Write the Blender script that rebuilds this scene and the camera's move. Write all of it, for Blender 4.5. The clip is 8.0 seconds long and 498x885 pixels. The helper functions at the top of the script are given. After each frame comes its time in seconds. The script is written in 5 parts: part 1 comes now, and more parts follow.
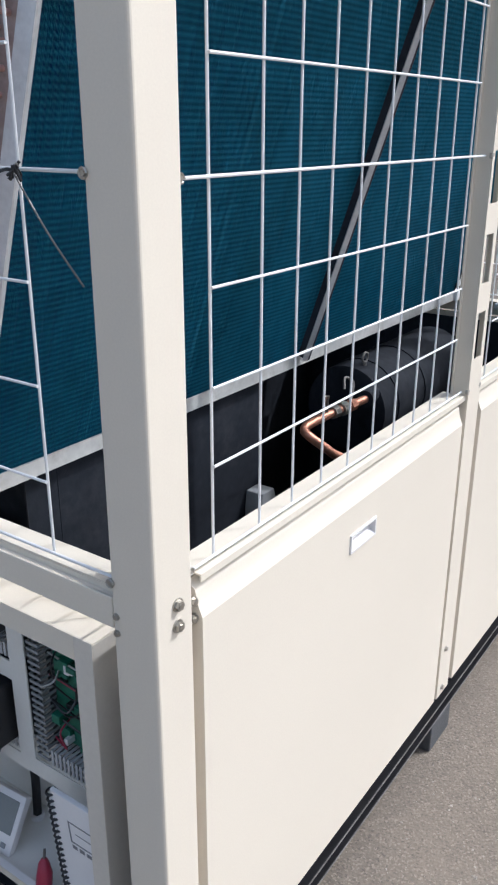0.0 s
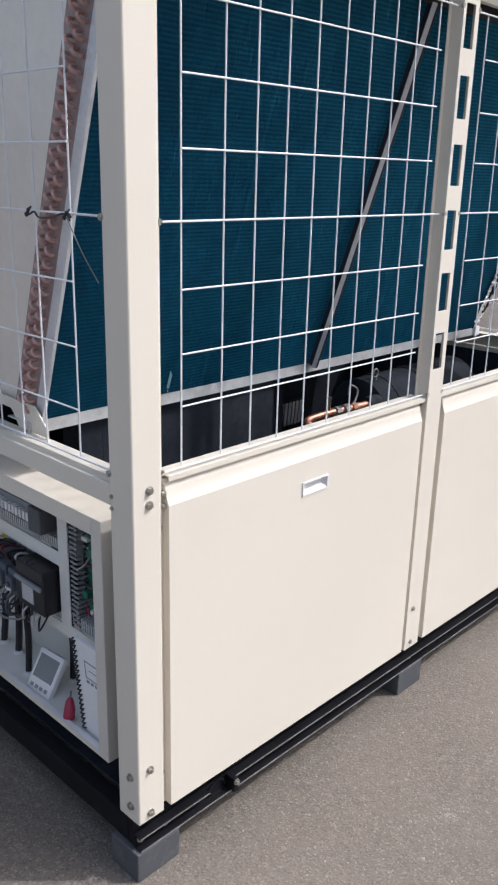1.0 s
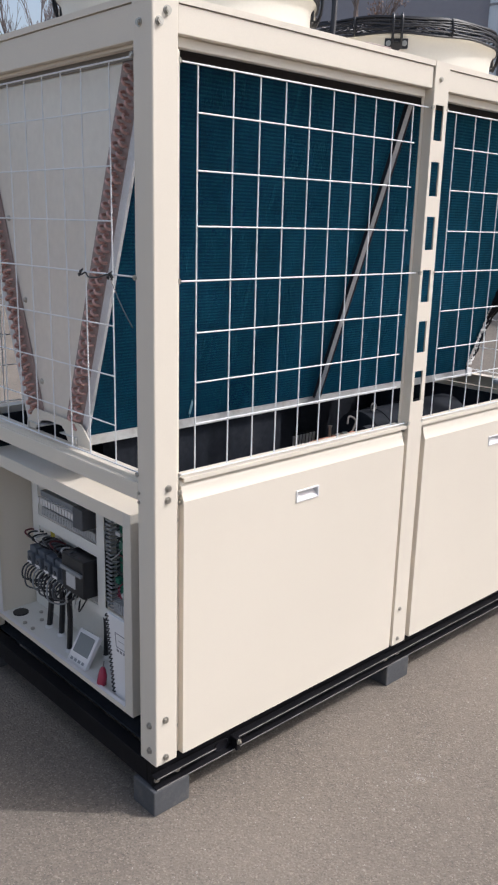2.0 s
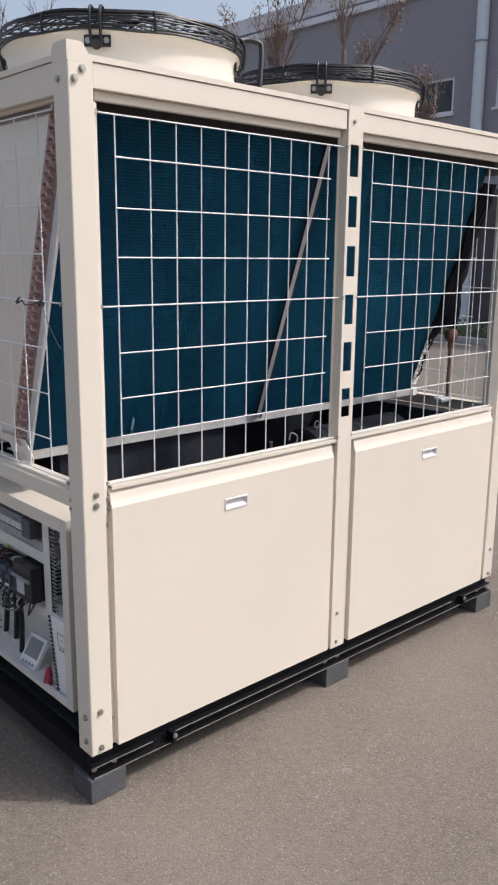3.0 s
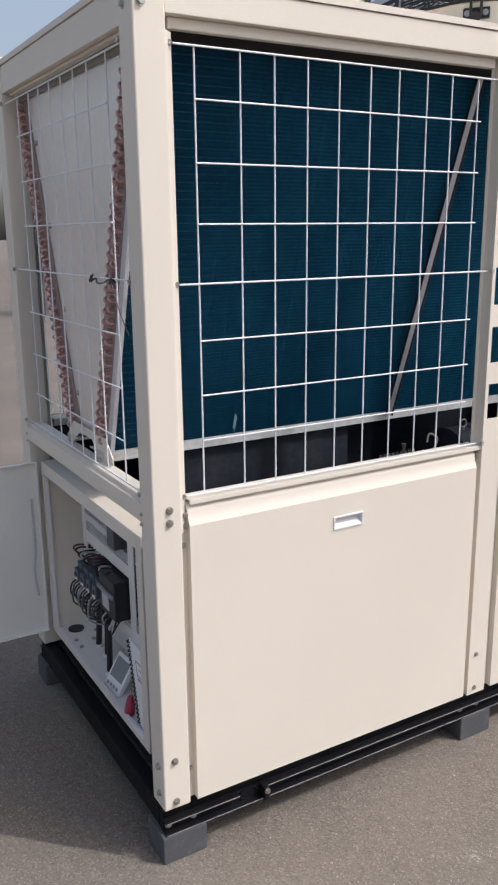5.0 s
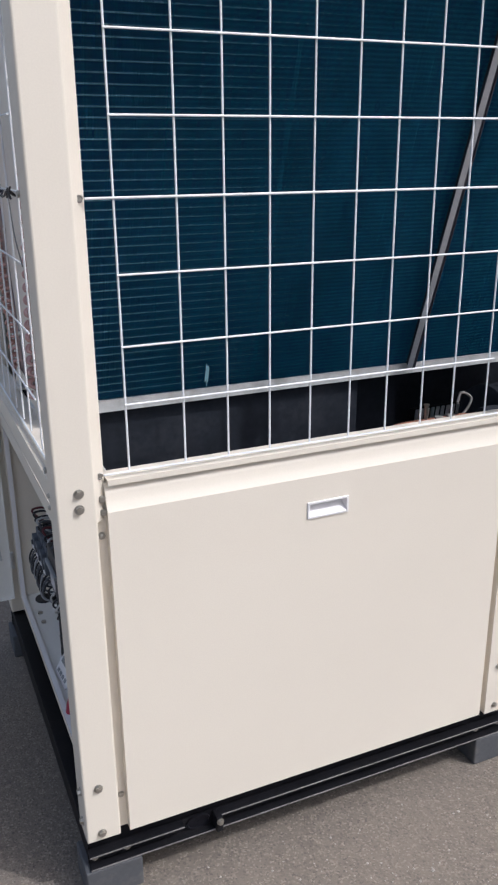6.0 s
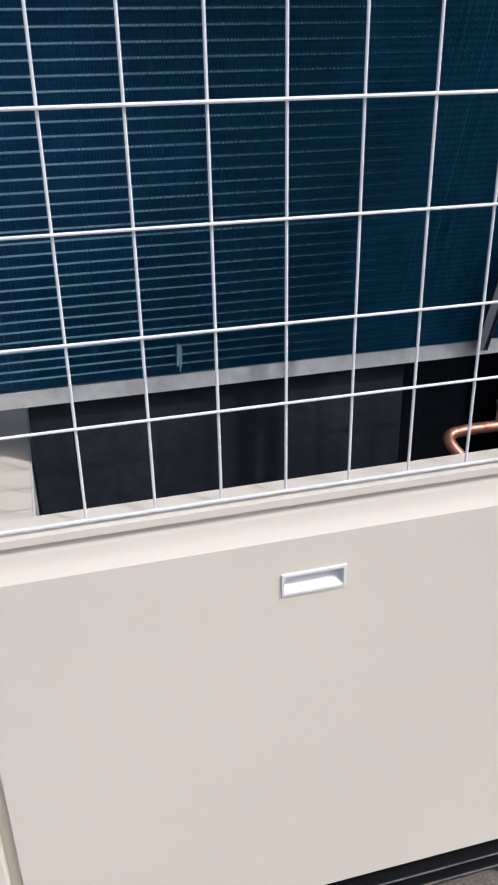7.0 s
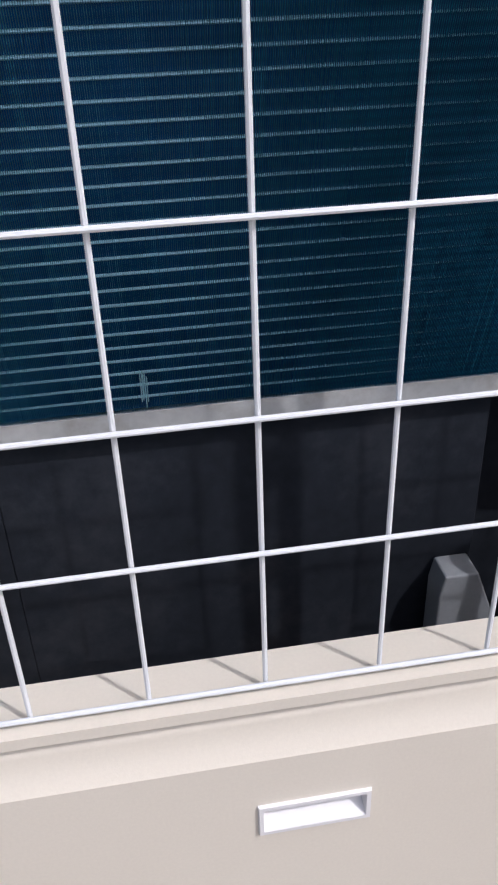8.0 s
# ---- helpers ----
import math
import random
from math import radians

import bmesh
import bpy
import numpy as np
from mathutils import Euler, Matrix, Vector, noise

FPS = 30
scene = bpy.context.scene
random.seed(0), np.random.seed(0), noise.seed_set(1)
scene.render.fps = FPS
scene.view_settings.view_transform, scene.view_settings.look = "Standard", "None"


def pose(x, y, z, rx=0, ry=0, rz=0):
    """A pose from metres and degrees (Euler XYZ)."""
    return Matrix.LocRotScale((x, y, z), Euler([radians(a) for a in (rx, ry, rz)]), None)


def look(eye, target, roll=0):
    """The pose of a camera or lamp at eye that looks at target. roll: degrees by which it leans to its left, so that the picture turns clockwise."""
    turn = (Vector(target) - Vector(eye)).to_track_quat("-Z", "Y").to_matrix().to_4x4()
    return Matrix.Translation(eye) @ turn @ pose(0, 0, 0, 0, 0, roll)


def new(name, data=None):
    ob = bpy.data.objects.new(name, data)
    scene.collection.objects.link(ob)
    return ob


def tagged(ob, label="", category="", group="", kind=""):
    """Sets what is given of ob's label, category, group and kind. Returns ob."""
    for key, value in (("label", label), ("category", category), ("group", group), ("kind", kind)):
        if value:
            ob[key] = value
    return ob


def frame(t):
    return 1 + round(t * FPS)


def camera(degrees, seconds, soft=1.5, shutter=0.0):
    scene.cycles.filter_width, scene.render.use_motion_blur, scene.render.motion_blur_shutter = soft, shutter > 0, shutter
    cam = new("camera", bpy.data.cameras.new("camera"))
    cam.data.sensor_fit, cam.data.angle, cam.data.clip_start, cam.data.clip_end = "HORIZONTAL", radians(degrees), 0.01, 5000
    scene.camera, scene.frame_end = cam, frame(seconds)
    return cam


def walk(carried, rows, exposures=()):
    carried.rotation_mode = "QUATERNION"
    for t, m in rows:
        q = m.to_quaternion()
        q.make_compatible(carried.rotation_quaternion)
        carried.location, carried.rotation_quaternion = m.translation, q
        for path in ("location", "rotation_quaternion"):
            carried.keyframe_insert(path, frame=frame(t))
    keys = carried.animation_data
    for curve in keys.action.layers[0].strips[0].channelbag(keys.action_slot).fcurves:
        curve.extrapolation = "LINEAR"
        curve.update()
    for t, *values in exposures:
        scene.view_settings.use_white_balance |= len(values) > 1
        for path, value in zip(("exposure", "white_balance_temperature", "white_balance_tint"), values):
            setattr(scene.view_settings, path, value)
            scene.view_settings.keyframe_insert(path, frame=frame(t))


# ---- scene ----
cam = camera(33.8, 8.0, 2.2)
PATH = [
    (0, (-0.697, -0.636, 1.650), (0.835, 0.429, 0.929), 0.2),
    (0.5, (-0.857, -0.942, 1.673), (0.584, 0.269, 0.997), 1.0),
    (1, (-0.989, -1.291, 1.683), (0.381, 0.028, 1.064), 1.4),
    (1.2, (-1.033, -1.411, 1.700), (0.319, -0.065, 1.102), 1.5),
    (2.3, (-1.286, -1.811, 1.747), (0.032, -0.389, 1.258), 1.2),
    (2.5, (-1.276, -1.886, 1.742), (0.046, -0.461, 1.270), 1.0),
    (3, (-1.212, -2.054, 1.743), (0.104, -0.615, 1.297), 0.6),
    (3.5, (-1.142, -2.152, 1.752), (0.132, -0.674, 1.312), 0.3),
    (4, (-1.105, -2.113, 1.744), (0.095, -0.572, 1.312), 0.0),
    (4.2, (-1.085, -2.036, 1.739), (0.073, -0.463, 1.309), -0.1),
    (5.3, (-0.587, -1.738, 1.703), (0.319, -0.036, 1.171), -0.6),
    (5.5, (-0.470, -1.699, 1.702), (0.392, 0.015, 1.137), -0.4),
    (6, (-0.246, -1.503, 1.662), (0.513, 0.225, 1.001), -0.5),
    (6.5, (0.007, -1.218, 1.662), (0.608, 0.527, 0.893), -0.8),
    (7, (0.252, -0.988, 1.655), (0.706, 0.749, 0.773), -1.1),
    (7.5, (0.404, -0.762, 1.617), (0.748, 0.963, 0.666), -1.5),
    (8, (0.494, -0.458, 1.589), (0.741, 1.232, 0.548), -2.1),
]
EXPOSURES = [(0.0, -0.16, 5780, 9), (1.0, -0.27, 5890, 11), (2.4, -0.29, 6230, 12.5), (3.5, -0.43, 6290, 14), (4.2, -0.43, 6260, 14), (5.5, -0.43, 5990, 12.5), (6.5, -0.54, 5850, 12), (7.0, -0.61, 5850, 12.5), (8.0, -0.70, 5880, 15)]
walk(cam, [(t, look(eye, target, roll)) for t, eye, target, roll in PATH], EXPOSURES)

# ---- world, sun, exposure ----
SUN_DIR = Vector((0.72 * math.cos(radians(50)), -0.69 * math.cos(radians(50)), math.sin(radians(50))))
world = bpy.data.worlds.new("world")
scene.world = world
world.use_nodes = True
wn = world.node_tree.nodes
sky = wn.new("ShaderNodeTexSky")
sky.sky_type = "NISHITA"
sky.sun_disc = False
sky.sun_elevation = radians(50)
sky.sun_rotation = math.atan2(0.72, -0.69)
sky.air_density, sky.dust_density, sky.ozone_density = 1.2, 5.0, 1.0
haze = wn.new("ShaderNodeHueSaturation")
haze.inputs["Saturation"].default_value, haze.inputs["Value"].default_value = 0.72, 1.25
world.node_tree.links.new(sky.outputs["Color"], haze.inputs["Color"])
world.node_tree.links.new(haze.outputs["Color"], wn["Background"].inputs["Color"])
wn["Background"].inputs["Strength"].default_value = 0.188
sun_data = bpy.data.lights.new("sun", "SUN")
sun_data.energy, sun_data.angle, sun_data.color = 2.92, radians(0.6), (1.0, 0.965, 0.92)
sun = new("sun", sun_data)
sun.matrix_world = look(SUN_DIR * 30, (0, 0, 0))


# ---- materials ----
def material(name, color, rough=0.5, metal=0.0, vary=0.08, scale=6.0, fine=120.0, bump=0.05, bump_scale=None, spec=0.5, dirt=None, dirt_amount=0.3, dirt_scale=2.5):
    """A node material: base colour with large and fine variation, optional dirt blotches, and a fine bump."""
    m = bpy.data.materials.new(name)
    m.use_nodes = True
    nt = m.node_tree
    n, l = nt.nodes, nt.links
    b = n["Principled BSDF"]
    tc = n.new("ShaderNodeTexCoord")
    big = n.new("ShaderNodeTexNoise")
    big.inputs["Scale"].default_value, big.inputs["Detail"].default_value = scale, 4
    l.new(tc.outputs["Object"], big.inputs["Vector"])
    small = n.new("ShaderNodeTexNoise")
    small.inputs["Scale"].default_value, small.inputs["Detail"].default_value = fine, 3
    l.new(tc.outputs["Object"], small.inputs["Vector"])
    add = n.new("ShaderNodeMath")
    add.operation = "ADD"
    l.new(big.outputs["Fac"], add.inputs[0])
    l.new(small.outputs["Fac"], add.inputs[1])
    rng = n.new("ShaderNodeMapRange")
    rng.inputs["From Min"].default_value, rng.inputs["From Max"].default_value = 0.6, 1.4
    rng.inputs["To Min"].default_value, rng.inputs["To Max"].default_value = 1 - vary, 1 + vary
    l.new(add.outputs[0], rng.inputs["Value"])
    mul = n.new("ShaderNodeMix")
    mul.data_type, mul.blend_type = "RGBA", "MULTIPLY"
    mul.inputs["Factor"].default_value = 1.0
    mul.inputs["A"].default_value = (*color, 1)
    l.new(rng.outputs["Result"], mul.inputs["B"])
    out = mul.outputs["Result"]
    if dirt:
        dn = n.new("ShaderNodeTexNoise")
        dn.inputs["Scale"].default_value, dn.inputs["Detail"].default_value, dn.inputs["Roughness"].default_value = dirt_scale, 8, 0.7
        l.new(tc.outputs["Object"], dn.inputs["Vector"])
        dr = n.new("ShaderNodeMapRange")
        dr.inputs["From Min"].default_value, dr.inputs["From Max"].default_value = 0.52, 0.75
        dr.inputs["To Max"].default_value = dirt_amount
        l.new(dn.outputs["Fac"], dr.inputs["Value"])
        mx = n.new("ShaderNodeMix")
        mx.data_type = "RGBA"
        l.new(dr.outputs["Result"], mx.inputs["Factor"])
        l.new(out, mx.inputs["A"])
        mx.inputs["B"].default_value = (*dirt, 1)
        out = mx.outputs["Result"]
    l.new(out, b.inputs["Base Color"])
    rr = n.new("ShaderNodeMapRange")
    rr.inputs["To Min"].default_value, rr.inputs["To Max"].default_value = max(rough - 0.07, 0.02), min(rough + 0.07, 1)
    l.new(big.outputs["Fac"], rr.inputs["Value"])
    l.new(rr.outputs["Result"], b.inputs["Roughness"])
    b.inputs["Metallic"].default_value = metal
    b.inputs["Specular IOR Level"].default_value = spec
    if bump:
        bt = n.new("ShaderNodeTexNoise")
        bt.inputs["Scale"].default_value, bt.inputs["Detail"].default_value = bump_scale or fine * 2, 3
        l.new(tc.outputs["Object"], bt.inputs["Vector"])
        bp = n.new("ShaderNodeBump")
        bp.inputs["Strength"].default_value, bp.inputs["Distance"].default_value = bump, 0.004
        l.new(bt.outputs["Fac"], bp.inputs["Height"])
        l.new(bp.outputs["Normal"], b.inputs["Normal"])
    return m


CREAM = material("cream_powder_coat", (0.72, 0.658, 0.560), 0.52, vary=0.04, scale=1.6, fine=300, bump=0.05, bump_scale=700, dirt=(0.60, 0.52, 0.43), dirt_amount=0.12, dirt_scale=3)
CREAM_COWL = material("cream_plastic", (0.75, 0.71, 0.62), 0.45, vary=0.03, scale=3.0, bump=0.03, dirt=(0.55, 0.50, 0.40), dirt_amount=0.2)
WHITE_WIRE = material("white_coated_wire", (0.76, 0.77, 0.78), 0.4, vary=0.05, bump=0.02)
WHITE_PLASTIC = material("white_plastic", (0.76, 0.74, 0.735), 0.35, vary=0.02, bump=0.02)
CABINET_WHITE = material("cabinet_grey_white", (0.76, 0.745, 0.70), 0.45, vary=0.03, bump=0.04, dirt=(0.35, 0.33, 0.30), dirt_amount=0.15)
# cream darkened by two steps for the shade beside the corner post
CREAM_SHADE = material("shaded_cream_paint", (0.58, 0.545, 0.49), 0.5, vary=0.05, scale=5, bump=0.05)
CREAM_HALF_SHADE = material("half_shaded_cream_paint", (0.65, 0.605, 0.535), 0.5, vary=0.05, scale=5, bump=0.05)
DUCT = material("pale_grey_duct", (0.50, 0.50, 0.51), 0.45, vary=0.06, bump=0.03)
GALV = material("galvanised_steel", (0.66, 0.66, 0.65), 0.45, metal=0.4, vary=0.15, scale=9, fine=60, bump=0.12, bump_scale=25, dirt=(0.40, 0.36, 0.31), dirt_amount=0.6, dirt_scale=11)
SHEET = material("dull_steel_sheet", (0.76, 0.715, 0.655), 0.36, metal=0.3, vary=0.05, scale=5, fine=40, bump=0.35, bump_scale=14)
FLANGE = material("dull_aluminium_flange", (0.66, 0.66, 0.68), 0.45, metal=0.5, vary=0.12, scale=12, bump=0.04)
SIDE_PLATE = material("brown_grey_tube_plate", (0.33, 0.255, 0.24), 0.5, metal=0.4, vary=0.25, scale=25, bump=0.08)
# tube plate again, darkened for the ends that lie in shade
PLATE_SHADE = material("shaded_tube_plate", (0.048, 0.050, 0.070), 0.5, metal=0.3, vary=0.25, scale=25, bump=0.08)
# two tones of the shade beneath the roof, as strip colours
END_SHADE = material("grey_gap_shade", (0.27, 0.255, 0.235), 0.55, vary=0.1, bump=0.04)
GAP_SHADE = material("dark_gap_shade", (0.035, 0.030, 0.030), 0.6, vary=0.1, bump=0.04)
STEEL = material("zinc_plated_bolt", (0.46, 0.44, 0.40), 0.32, metal=0.9, vary=0.1, bump=0.05)
STEEL_DULL = material("dull_grey_steel", (0.20, 0.19, 0.18), 0.5, metal=0.5, vary=0.2, bump=0.05)
BLACK_STEEL = material("black_painted_steel", (0.008, 0.008, 0.010), 0.5, spec=0.18, vary=0.3, scale=10, bump=0.08, dirt=(0.05, 0.044, 0.040), dirt_amount=0.22, dirt_scale=9)
# lighter, blotchy colour for flange edges that catch the sun
EDGE_GLINT = material("sunlit_edge_colour", (0.17, 0.16, 0.155), 0.5, metal=0.3, vary=0.5, scale=14, fine=90, bump=0.1, dirt=(0.02, 0.02, 0.02), dirt_amount=0.8, dirt_scale=9)
BLACK_PLASTIC = material("black_plastic", (0.013, 0.013, 0.016), 0.42, vary=0.2, bump=0.03)
BLACK_RUBBER = material("black_rubber_sleeve", (0.007, 0.007, 0.010), 0.4, spec=0.25, vary=0.3, scale=15, bump=0.3, bump_scale=40)
BROWN_PIPE = material("tarnished_brown_pipe", (0.20, 0.10, 0.07), 0.45, metal=0.5, vary=0.3, scale=30, bump=0.05)
BLACK_FOAM = material("black_foam_insulation", (0.016, 0.019, 0.026), 0.8, spec=0.2, vary=0.3, scale=5, fine=40, bump=0.2, bump_scale=50, dirt=(0.06, 0.06, 0.065), dirt_amount=0.35, dirt_scale=5)
GREY_BLOCK = material("grey_rubber_block", (0.075, 0.078, 0.085), 0.75, vary=0.15, scale=20, bump=0.2, dirt=(0.22, 0.19, 0.16), dirt_amount=0.4, dirt_scale=12)
COPPER = material("dull_copper", (0.50, 0.235, 0.16), 0.42, metal=0.7, vary=0.25, scale=30, bump=0.05)
COPPER_DARK = material("weathered_copper_bend", (0.58, 0.36, 0.32), 0.42, metal=0.45, vary=0.3, scale=40, bump=0.05)
GREY_PLASTIC = material("grey_plastic", (0.27, 0.28, 0.29), 0.45, vary=0.08, bump=0.03)
DARK_GREY = material("dark_grey_plastic", (0.07, 0.075, 0.085), 0.45, vary=0.1, bump=0.03)
CONTACTOR = material("blue_grey_plastic", (0.085, 0.10, 0.125), 0.45, vary=0.1, bump=0.03)
PCB = material("green_circuit_board", (0.020, 0.15, 0.095), 0.35, vary=0.3, scale=60, fine=300, bump=0.1)
PAPER = material("white_paper", (0.78, 0.77, 0.78), 0.8, vary=0.02, bump=0.02)
PRINT = material("grey_print", (0.22, 0.22, 0.24), 0.8, vary=0.1, bump=0.0)
DARK_RED = material("dark_red_cable", (0.10, 0.016, 0.022), 0.45, vary=0.1, bump=0.0)
RED = material("red_plastic", (0.33, 0.025, 0.06), 0.4, vary=0.1, bump=0.02)
WHITE_CABLE = material("white_cable", (0.48, 0.48, 0.47), 0.4, vary=0.1, bump=0.0)
SCREEN = material("grey_display", (0.20, 0.22, 0.23), 0.2, vary=0.05, bump=0.0)
YELLOW = material("yellow_label", (0.60, 0.50, 0.06), 0.6, vary=0.05, bump=0.0)
WALL_GREY = material("grey_plaster_wall", (0.315, 0.31, 0.34), 0.8, vary=0.05, scale=0.4, fine=8, bump=0.1, bump_scale=30, dirt=(0.24, 0.235, 0.26), dirt_amount=0.3, dirt_scale=0.3)
WALL_DARK = material("dark_grey_lower_wall", (0.085, 0.078, 0.085), 0.55, vary=0.2, scale=0.8, fine=8, bump=0.05)
WALL_LIGHT = material("light_grey_band", (0.66, 0.65, 0.69), 0.7, vary=0.04, scale=0.6, fine=10, bump=0.05)
WINDOW_FRAME = material("white_window_frame", (0.75, 0.76, 0.80), 0.4, vary=0.03, bump=0.0)
GLASS_DARK = material("dark_window_glass", (0.03, 0.033, 0.04), 0.06, vary=0.1, scale=0.5, bump=0.0)
DOWNPIPE = material("pale_blue_pvc", (0.66, 0.72, 0.77), 0.3, vary=0.04, bump=0.0)
BARK_PALE = material("pale_grey_bark", (0.20, 0.170, 0.165), 0.9, vary=0.25, scale=30, bump=0.3)
BARK = material("grey_brown_bark", (0.21, 0.165, 0.145), 0.9, vary=0.25, scale=30, bump=0.3)
DRY_LEAF = material("dry_brown_leaf", (0.235, 0.150, 0.112), 0.8, vary=0.45, scale=3, fine=40, bump=0.0)
HEDGE = material("hedge_leaf", (0.06, 0.085, 0.035), 0.7, vary=0.4, scale=5, fine=50, bump=0.0)
GRIT = material("pale_grit", (0.36, 0.33, 0.29), 0.85, vary=0.4, scale=9, fine=200, bump=0.0)
KERB = material("concrete_kerb", (0.36, 0.34, 0.32), 0.85, vary=0.1, scale=5, bump=0.2)


def fin_material(name, color, ripple):
    """Coated aluminium fins; light and dark of the rim's embossed ripples painted as colour bands, two to a tube row.
    """
    m = material(name, color, 0.42, metal=0.2, spec=0.25, vary=0.22, scale=2.2, fine=25, bump=0)
    n, l = m.node_tree.nodes, m.node_tree.links
    b = n["Principled BSDF"]
    old = b.inputs["Base Color"].links[0].from_socket
    tc = n.new("ShaderNodeTexCoord")
    wave = n.new("ShaderNodeTexWave")
    wave.wave_type, wave.bands_direction = "BANDS", "Z"
    wave.inputs["Scale"].default_value = 30.8
    wave.inputs["Distortion"].default_value = 0.4
    l.new(tc.outputs["Object"], wave.inputs["Vector"])
    mr = n.new("ShaderNodeMapRange")
    mr.inputs["To Min"].default_value, mr.inputs["To Max"].default_value = 1 - ripple, 1 + ripple
    l.new(wave.outputs["Fac"], mr.inputs["Value"])
    mul = n.new("ShaderNodeMix")
    mul.data_type, mul.blend_type = "RGBA", "MULTIPLY"
    mul.inputs["Factor"].default_value = 1.0
    l.new(old, mul.inputs["A"])
    l.new(mr.outputs["Result"], mul.inputs["B"])
    l.new(mul.outputs["Result"], b.inputs["Base Color"])
    return m


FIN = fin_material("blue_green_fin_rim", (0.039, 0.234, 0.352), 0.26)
# shade in the gaps between fins, put into a darker blue
FIN_SHADE = fin_material("shaded_fin_depth", (0.003, 0.030, 0.175), 0.04)
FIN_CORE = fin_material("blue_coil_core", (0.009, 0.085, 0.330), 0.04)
FIN_EDGE = material("pale_blue_tube_collar", (0.50, 0.80, 0.92), 0.30, metal=0.4, vary=0.2, scale=8, fine=300, bump=0)


def ground_material():
    m = material("worn_asphalt", (0.163, 0.138, 0.114), 0.92, vary=0.22, scale=1.1, fine=34, bump=0.0)
    n, l = m.node_tree.nodes, m.node_tree.links
    b = n["Principled BSDF"]
    out = b.inputs["Base Color"].links[0].from_socket
    tc = n.new("ShaderNodeTexCoord")
    def mixed(fac, a, colour, kind="MIX"):
        mx = n.new("ShaderNodeMix")
        mx.data_type, mx.blend_type = "RGBA", kind
        l.new(fac, mx.inputs["Factor"])
        l.new(a, mx.inputs["A"])
        mx.inputs["B"].default_value = (*colour, 1)
        return mx.outputs["Result"]
    def ranged(src, lo, hi, to):
        mr = n.new("ShaderNodeMapRange")
        mr.inputs["From Min"].default_value, mr.inputs["From Max"].default_value, mr.inputs["To Max"].default_value = lo, hi, to
        l.new(src, mr.inputs["Value"])
        return mr.outputs["Result"]
    # stones of the aggregate, some pale, some dark
    vor = n.new("ShaderNodeTexVoronoi")
    vor.inputs["Scale"].default_value = 215.0
    l.new(tc.outputs["Object"], vor.inputs["Vector"])
    sep = n.new("ShaderNodeSeparateColor")
    l.new(vor.outputs["Color"], sep.inputs["Color"])
    out = mixed(ranged(sep.outputs["Red"], 0.70, 1.0, 0.55), out, (0.34, 0.298, 0.240))
    out = mixed(ranged(sep.outputs["Green"], 0.70, 1.0, 0.55), out, (0.065, 0.057, 0.050))
    # pale dusty patches
    pn = n.new("ShaderNodeTexNoise")
    pn.inputs["Scale"].default_value, pn.inputs["Detail"].default_value, pn.inputs["Roughness"].default_value = 0.9, 7, 0.65
    l.new(tc.outputs["Object"], pn.inputs["Vector"])
    out = mixed(ranged(pn.outputs["Fac"], 0.45, 0.75, 0.45), out, (0.25, 0.212, 0.172))
    l.new(out, b.inputs["Base Color"])
    grain = n.new("ShaderNodeTexNoise")
    grain.inputs["Scale"].default_value, grain.inputs["Detail"].default_value = 120.0, 5
    l.new(tc.outputs["Object"], grain.inputs["Vector"])
    bp = n.new("ShaderNodeBump")
    bp.inputs["Strength"].default_value, bp.inputs["Distance"].default_value = 0.9, 0.005
    l.new(grain.outputs["Fac"], bp.inputs["Height"])
    l.new(bp.outputs["Normal"], b.inputs["Normal"])
    return m


ASPHALT = ground_material()


# ---- mesh helpers ----
def box(bm, x0, x1, y0, y1, z0, z1, bevel=0.0, seg=2):
    vs = [bm.verts.new((x, y, z)) for x in (x0, x1) for y in (y0, y1) for z in (z0, z1)]
    fs = [bm.faces.new([vs[i] for i in f]) for f in ((0, 1, 3, 2), (4, 6, 7, 5), (0, 4, 5, 1), (2, 3, 7, 6), (0, 2, 6, 4), (1, 5, 7, 3))]
    if bevel:
        edges = list({e for f in fs for e in f.edges})
        bmesh.ops.bevel(bm, geom=edges, offset=bevel, segments=seg, affect="EDGES", profile=0.5)
    return bm


def prism(bm, pts, axis, a, b, bevel=0.0):
    """A polygon in the two other axes, drawn out along axis from a to b."""
    def at(p, v):
        return {"x": (v, p[0], p[1]), "y": (p[0], v, p[1]), "z": (p[0], p[1], v)}[axis]
    lo, hi = [bm.verts.new(at(p, a)) for p in pts], [bm.verts.new(at(p, b)) for p in pts]
    fs = [bm.faces.new(lo[::-1]), bm.faces.new(hi)]
    for i in range(len(pts)):
        j = (i + 1) % len(pts)
        fs.append(bm.faces.new((lo[i], lo[j], hi[j], hi[i])))
    if bevel:
        bmesh.ops.bevel(bm, geom=list({e for f in fs for e in f.edges}), offset=bevel, segments=2, affect="EDGES", profile=0.5)
    return bm


